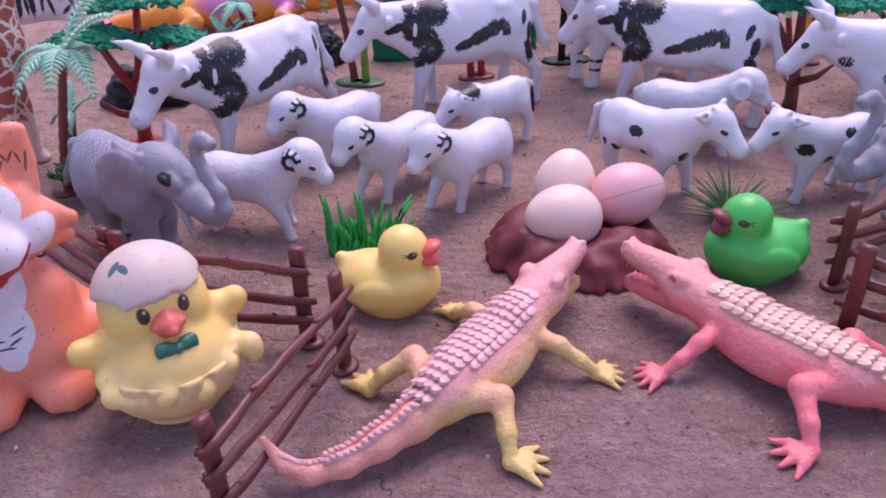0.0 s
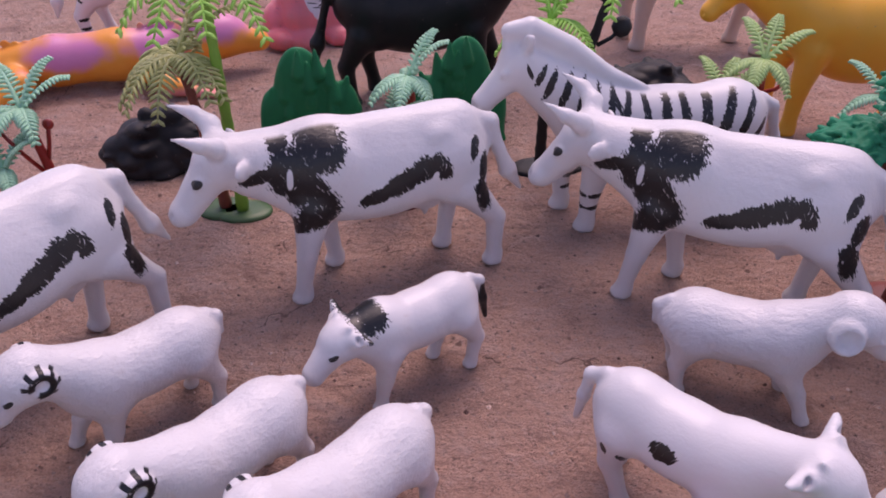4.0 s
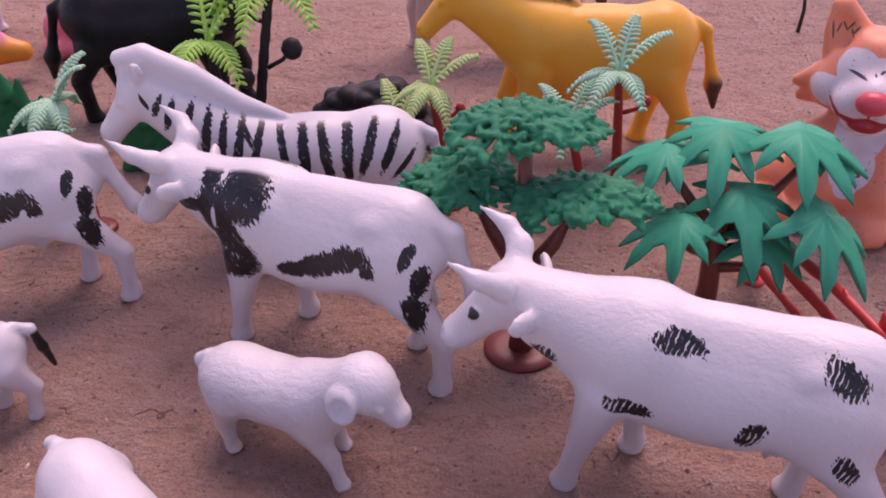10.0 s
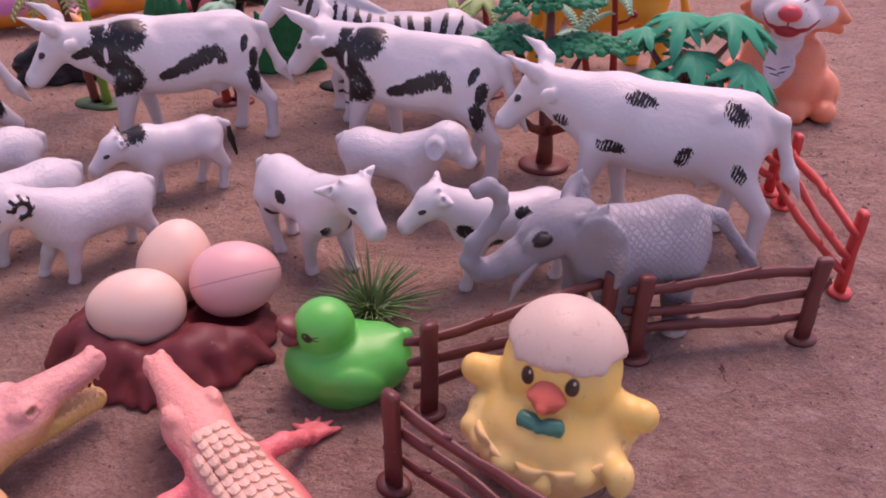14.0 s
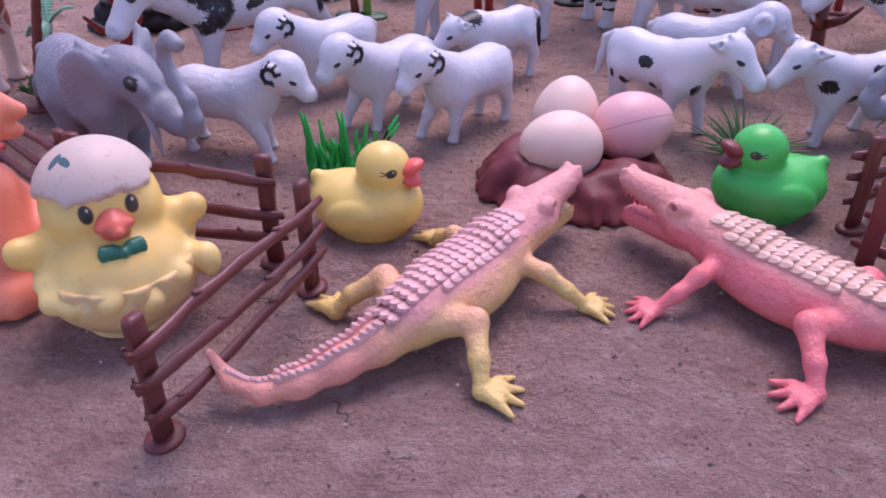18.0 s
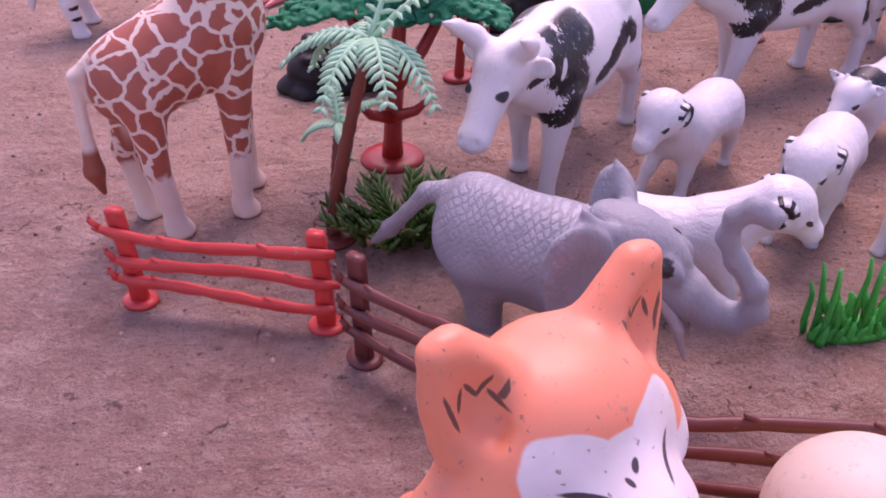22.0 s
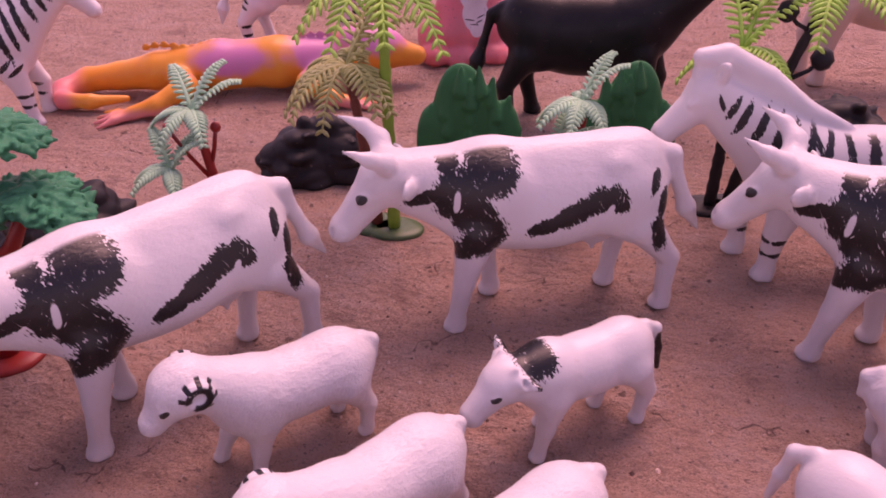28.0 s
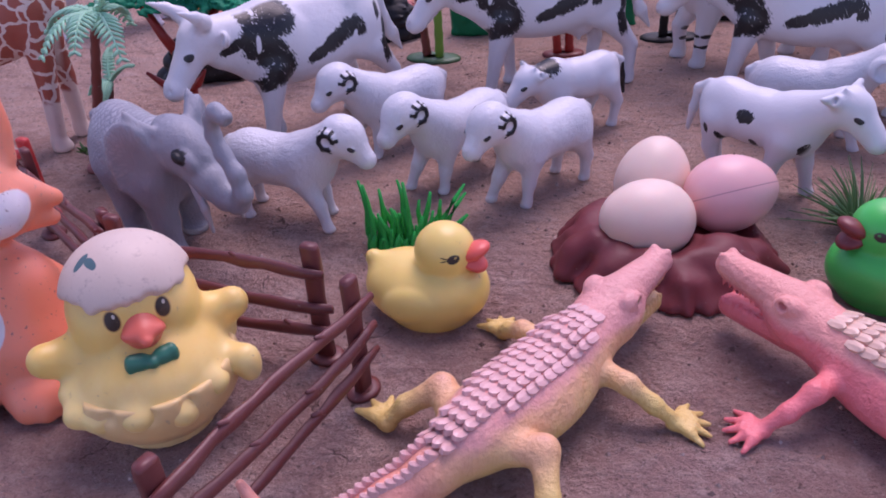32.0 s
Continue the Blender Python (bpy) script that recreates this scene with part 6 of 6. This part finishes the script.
def rock(x, y, rx, ry, h, turn, seed, label):
    rnd = np.random.RandomState(seed)
    c = Clay()
    c.ell((0, 0, 0), (rx, ry, h), (0, 0, 0), 4).ell((rx * 0.3, 0, 0), (rx * 0.6, ry * 0.9, h * 1.05), (0, 0, 0), 6).ell((-rx * 0.35, ry * 0.1, 0), (rx * 0.55, ry * 0.85, h * 0.95), (0, 0, 0), 6)
    seeds = rnd.uniform((-rx, -ry, -2), (rx, ry, h * 1.1), (90, 3))

    def lumps(g):
        flat = g.reshape(-1, 3)
        out = np.empty(len(flat))
        for i in range(0, len(flat), 20000):
            q = flat[i : i + 20000]
            d = (((q[:, None] - seeds[None]) * np.array([0.75, 0.75, 1.25])) ** 2).sum(-1)
            out[i : i + 20000] = np.sqrt(d.min(1))
        return (out.reshape(g.shape[:-1]) - 3.9) * 0.92

    me = c.skin("rock", 1.1, bumps=lumps, rounds=0)
    return tagged(part("toy_rock", me, black_plastic, at=spot(x, y, turn)), label, "toy rock", "toy rocks")


rock(-0.1880, 0.4900, 31, 17, 24, 12, 3, "black plastic rock with knobbly facets behind the tree")
rock(-0.0985, 0.5600, 29, 16, 27, 14, 5, "black plastic rock with knobbly facets by tall palms")
rock(0.1440, 0.6020, 35, 19, 31, 0, 8, "black plastic rock with knobbly facets behind the zebra")


def nest():
    rnd = random.Random(4)
    c = Clay()
    c.ell((0, 0, 0), (38, 35, 9), (0, 0, 0), 4).ell((0, 0, 2), (31, 28, 12), (0, 0, 0), 5)
    a = 0.0
    while a < 2 * math.pi - 0.1:
        wide = rnd.uniform(2.4, 5.4)
        r0, r1 = rnd.uniform(0.52, 0.68), rnd.uniform(0.90, 1.05)
        x, y = 39 * math.cos(a), 36 * math.sin(a)
        bend = rnd.uniform(-0.10, 0.10)
        xm, ym = 39 * math.cos(a + bend), 36 * math.sin(a + bend)
        mid = (r0 + r1) / 2
        c.chain([(x * r0, y * r0, rnd.uniform(8.5, 11)), (xm * mid, ym * mid, rnd.uniform(5.5, 7.5)), (x * r1, y * r1, 0.8)], [wide, wide * rnd.uniform(0.8, 1.0), wide * rnd.uniform(0.55, 0.85)], 3.0)
        a += wide * rnd.uniform(0.044, 0.060)
    for k in range(11):
        a = 2 * math.pi * k / 11 + rnd.uniform(-0.25, 0.25)
        c.ell((26 * math.cos(a), 23 * math.sin(a), 9.5), (rnd.uniform(5, 9), rnd.uniform(4, 6), rnd.uniform(3.5, 5)), (0, 0, math.degrees(a) + 90), 3.0)
    c.ell((17, -12, 8), (9, 8, 8), (0, 0, 0), 2)
    c.ell((-6, -4, 15), (15, 14, 13.5), (0, 0, 0), 2, False, True).ell((-2, 15, 15), (13, 14, 12), (0, 0, 0), 2, False, True).ell((20, 6, 17), (17, 14, 14), (0, 0, 0), 2, False, True)
    me = c.skin("nest", 0.9)
    return tagged(part("toy_nest", me, nest_brown, at=spot(0.0580, 0.2965)), "dark maroon moulded plastic nest holding three eggs", "toy nest")


nest()


def blade(bm, x, y, h, lean, dirn, r, flat=0.45, tip=0.22, sway=0.0):
    dx, dy = lean * math.cos(dirn), lean * math.sin(dirn)
    pts = [(x + dx * t * t + sway * math.sin(t * 5.5), y + dy * t * t, 0.3 + h * (t - 0.16 * t * t * min(lean / max(h, 1), 1))) for t in (0, 0.25, 0.5, 0.75, 1)]
    tube(bm, pts, [r, r * 1.05, r * (0.9 + 0.3 * (tip - 0.22)), r * (0.65 + 0.6 * (tip - 0.22)), r * tip], 6, flat)


def grass_clump():
    rnd = random.Random(9)
    t = thing("toy_grass", "bright green plastic grass clump with tall blades", "toy grass", spot(-0.0345, 0.2985, 4, size=1.12), "toy grass clumps")
    bm = bmesh.new()
    disc(bm, (0, 0, 0), 13.5, 4.5, 2.4)
    for k in range(30):
        x = -13 + k * 0.9
        blade(bm, x, rnd.uniform(-3.5, 1), rnd.uniform(5, 9), rnd.uniform(0.5, 2), rnd.uniform(0, 6.28), 1.3, 0.8)
    part("tuft", bm, grass_green, t)
    for k in range(24):
        x = -13 + 26 * k / 23 + rnd.uniform(-0.5, 0.5)
        h = (25 if k in (1, 2, 11, 12, 21) else 21 if k in (5, 16, 22) else rnd.uniform(11, 17))
        bm = bmesh.new()
        blade(bm, x, rnd.uniform(-2.5, 2.5), h, rnd.uniform(1, 3.5) + (5 if k > 20 else 0), rnd.uniform(-0.5, 0.5) if x > 2 else rnd.uniform(2.6, 3.6), rnd.uniform(1.0, 1.3), 0.7, 0.42, rnd.uniform(-1.3, 1.3))
        part("blade", bm, grass_green, t)


grass_clump()


def wispy_grass():
    rnd = random.Random(12)
    t = thing("toy_grass", "wispy dark green fibre grass tuft behind the green duck", "toy grass", spot(0.1300, 0.3140), "toy grass clumps")
    for k in range(90):
        bm = bmesh.new()
        a = rnd.uniform(0, 6.28)
        inner = rnd.random()
        tall = 36 * (1 - 0.45 * inner) * rnd.uniform(0.75, 1.0)
        tube_r = 0.42 if k % 3 else 0.75
        blade(bm, 3 * math.cos(a), 3 * math.sin(a), tall * (0.92 - 0.45 * inner), 6 + 22 * inner, a + rnd.uniform(-0.3, 0.3), tube_r, 0.6)
        part("blade", bm, wisp_green, t)
    for k in range(34):
        bm = bmesh.new()
        a, out = rnd.uniform(0, 6.28), rnd.uniform(2, 8)
        blade(bm, out * math.cos(a), out * math.sin(a), rnd.uniform(5, 9), rnd.uniform(3, 9), a + rnd.uniform(-0.6, 0.6), rnd.uniform(0.6, 0.85), 0.8, 0.6)
        part("needle", bm, needle_green, t)


wispy_grass()


def fern_clump():
    rnd = random.Random(15)
    t = thing("toy_fern", "dark olive plastic fern clump at the palm's foot", "toy fern", spot(-0.1660, 0.3600), "toy grass clumps")
    for k in range(46):
        bm = bmesh.new()
        a, r = rnd.uniform(0, 6.28), math.sqrt(rnd.random())
        x, y = 17 * r * math.cos(a), 8 * r * math.sin(a)
        h, lean = rnd.uniform(14, 27) * (1.1 - 0.4 * r), 4 + 12 * r
        d = a + rnd.uniform(-0.5, 0.5)
        blade(bm, x, y, h, lean, d, 1.3, 0.6)
        for j in range(5):
            f = 0.35 + 0.13 * j
            px, py, pz = x + lean * math.cos(d) * f * f, y + lean * math.sin(d) * f * f, h * (f - 0.1 * f * f)
            for s in (1, -1):
                e = d + s * 1.0
                tube(bm, [(px, py, pz), (px + 2.2 * math.cos(e), py + 2.2 * math.sin(e), pz + 2.2), (px + 3.8 * math.cos(e), py + 3.8 * math.sin(e), pz + 4.2)], [0.8, 0.75, 0.25], 5)
        part("sprig", bm, fern_green, t)


fern_clump()


# ---- fences of rough branches ----
def post_board(bm, line, half, thick):
    """A flat upright board with bevelled edges: points (x, z), its half widths and half its thickness, in millimetres."""
    rings = []
    for (x, z), w in zip(line, half):
        loop = ((-w, -0.6), (-w + 0.6, -1.0), (w - 0.6, -1.0), (w, -0.6), (w, 0.6), (w - 0.6, 1.0), (-w + 0.6, 1.0), (-w, 0.6))
        rings.append([bm.verts.new(((x + u) * 0.001, v * thick * 0.001, z * 0.001)) for u, v in loop])
    for a, b in zip(rings, rings[1:]):
        for k in range(8):
            bm.faces.new((a[k], a[(k + 1) % 8], b[(k + 1) % 8], b[k]))
    bm.faces.new(rings[0][::-1])
    bm.faces.new(rings[-1])


def fence(p0, p1, material, label, seed, tall=37.0):
    """A panel of two flat posts on round feet and three rough rails; tall in millimetres."""
    rnd = random.Random(seed)
    up = tall / 32.4
    a, b = Vector(p0), Vector(p1)
    length = (b - a).length * 1000
    t = thing("toy_fence", label, "toy fence", spot(a.x, a.y, math.degrees(math.atan2(b.y - a.y, b.x - a.x))), "toy fence panels")
    for x in (0, length):
        bm = bmesh.new()
        disc(bm, (x, 0, 0), 5.8, 4.8, 1.8, 20)
        part("foot", bm, material, t)
        bm = bmesh.new()
        post_board(bm, [(x, 1), (x + rnd.uniform(-0.4, 0.4), 9 * up), (x + rnd.uniform(-0.5, 0.5), 18 * up), (x, 26 * up), (x + 0.2, 31.4 * up), (x + 0.2, 32.4 * up)], [2.9, 2.8, 2.6, 2.8, 2.8, 2.4], 1.5)
        part("post", bm, material, t)
    off = 2.9
    for k, z in enumerate((9.0 * up, 17.0 * up, 26.0 * up)):
        bm = bmesh.new()
        n = 12
        ends = (rnd.uniform(4, 7), rnd.uniform(4, 7))
        pts, rad = [], []
        for i in range(n + 1):
            u = i / n
            pts.append((-ends[0] + (length + ends[0] + ends[1]) * u, off + rnd.uniform(-0.25, 0.25), z + 1.3 * math.sin(u * 5 + k * 2 + seed) + rnd.uniform(-0.3, 0.3) + (1.0 if i in (0, n) else 0)))
            rad.append((1.3 if i in (0, n) else 2.15) * rnd.uniform(0.86, 1.16))
        tube(bm, pts, rad, 7, 0.62)
        for i in (rnd.randint(2, 4), rnd.randint(7, 10)):
            q = Vector(pts[i])
            tube(bm, [q, q + Vector((2.2, 0, 1.5)), q + Vector((4.2, 0, 2.6))], [1.2, 0.95, 0.5], 6)
        q = Vector(pts[-1])
        tube(bm, [q - Vector((2, 0, 0)), q + Vector((0.5, 0, 2.4)), q + Vector((0.2, 0, 4.4))], [1.1, 0.95, 0.5], 6)
        part("rail", bm, material, t)
    return t


BROWN = "maroon-brown plastic fence panel of rough branches"
RED = "bright red plastic fence panel of rough branches"
fence((-0.0353, 0.2183), (-0.0618, 0.1520), fence_brown, BROWN, 1, 40)
fence((-0.0500, 0.2330), (-0.1174, 0.2471), fence_brown, BROWN, 2, 41)
fence((-0.1262, 0.2560), (-0.1819, 0.3020), fence_brown, BROWN, 3, 38)
fence((-0.1931, 0.3172), (-0.2521, 0.3350), fence_red, RED, 4, 35.5)
fence((0.1461, 0.2318), (0.2001, 0.1874), fence_brown, BROWN, 5)
fence((0.1550, 0.2620), (0.2150, 0.2920), fence_brown, BROWN, 6)
fence((0.2265, 0.2920), (0.2898, 0.3050), fence_brown, BROWN, 7, 35.5)
fence((0.3152, 0.3355), (0.3150, 0.4050), fence_red, RED, 8)
fence((0.3130, 0.4180), (0.2990, 0.4830), fence_red, RED, 9)


# ---- litter on the soil ----
def dry_leaf():
    n = Nodes("dry_leaf", 0.6)
    dry = n.finish(n.mix(n.noise(9.0), (0.50, 0.27, 0.19), (0.62, 0.38, 0.28)), 0.4, 1.5)
    bm = bmesh.new()
    cols, rows = 12, 7
    grid = [[bm.verts.new(((i - 6) * 0.0075, (j - 3) * 0.008 * math.sin(math.pi * (i + 0.6) / 13), 0.004 + 0.006 * math.sin(i * 0.7) + 0.0032 * (j - 3) ** 2 * 0.8 + 0.002 * math.sin(j + i))) for j in range(rows)] for i in range(cols + 1)]
    for i in range(cols):
        for j in range(rows - 1):
            bm.faces.new((grid[i][j], grid[i + 1][j], grid[i + 1][j + 1], grid[i][j + 1]))
    bmesh.ops.solidify(bm, geom=bm.faces[:], thickness=0.0007)
    tagged(part("dry_leaf", bm, dry, at=pose(0.066, 0.925, 0.004, 0, 0, -12)), "curled dry tan leaf lying on the soil", "leaf")


dry_leaf()
bark = plastic("dark_bark", (0.05, 0.03, 0.025), 0.85, 0.2, 0.5, bump=0.8)


def clod(x, y, r, seed, label, mat):
    rnd = np.random.RandomState(seed)
    c = Clay()
    for _ in range(7):
        p = rnd.uniform(-0.6, 0.6, 3) * r
        c.ell((p[0], p[1], abs(p[2]) + r * 0.2), rnd.uniform(0.35, 0.7, 3) * r, tuple(rnd.uniform(0, 180, 3)), 2)
    tagged(part("clod", c.skin("clod", max(r / 12, 0.6)), mat, at=spot(x, y, z=-0.001)), label, "clod", "clods on the soil")


litter = random.Random(40)
heap = [(0.097, 0.940, 9), (0.120, 1.00, 12)]
heap += [(0.40 + litter.random() * 0.30, 0.935 + litter.random() * 0.17, litter.uniform(4, 12)) for _ in range(26)]
heap += [(-0.44 - litter.random() * 0.20, 0.85 + litter.random() * 0.20, litter.uniform(4, 11)) for _ in range(12)]
for k, (x, y, r) in enumerate(heap):
    clod(x, y, r, k, "dark lump of bark and soil", bark)


def twig():
    bm = bmesh.new()
    tube(bm, [(0, 0, -1), (1, 1, 14), (-1, 3, 30), (0, 4, 48), (-3, 6, 62)], [1.3, 1.2, 1.0, 0.9, 0.4], 6)
    tube(bm, [(-1, 3, 30), (5, 6, 40), (7, 7, 50)], [0.8, 0.6, 0.3], 5)
    tagged(part("twig", bm, bark, at=spot(0.411, 0.745)), "thin bare brown twig stuck in the soil", "twig")


twig()


def grit():
    rnd = np.random.RandomState(21)
    n = 24000
    xy = rnd.uniform((-0.5, 0.05), (0.55, 1.1), (n, 2))
    r = 0.00026 + 0.0008 * rnd.random_sample(n) ** 4
    shape = np.array([(1, 0, 0), (-1, 0, 0), (0, 1, 0), (0, -1, 0), (0, 0, 1), (0, 0, -1)], float)
    faces = np.array([(0, 2, 4), (2, 1, 4), (1, 3, 4), (3, 0, 4), (2, 0, 5), (1, 2, 5), (3, 1, 5), (0, 3, 5)])
    v = shape[None] * rnd.uniform(0.6, 1.3, (n, 6, 1)) * r[:, None, None]
    v += np.c_[xy, [soil_height(x, y) for x, y in xy]][:, None]
    f = (faces[None] + 6 * np.arange(n)[:, None, None]).reshape(-1, 3)
    me = bpy.data.meshes.new("grit")
    me.from_pydata(v.reshape(-1, 3).tolist(), [], f.tolist())
    m = Nodes("grit", 0.85, 0.2)
    geo = m.add("ShaderNodeNewGeometry")
    m.put(m.mix(geo.outputs["Random Per Island"], (0.16, 0.09, 0.075), (0.72, 0.52, 0.45)), m.bsdf.inputs["Base Color"])
    tagged(part("grit", me, m.mat, smooth=False), "scattered grit and crumbs of dry soil", "grit", kind="stuff")


grit()
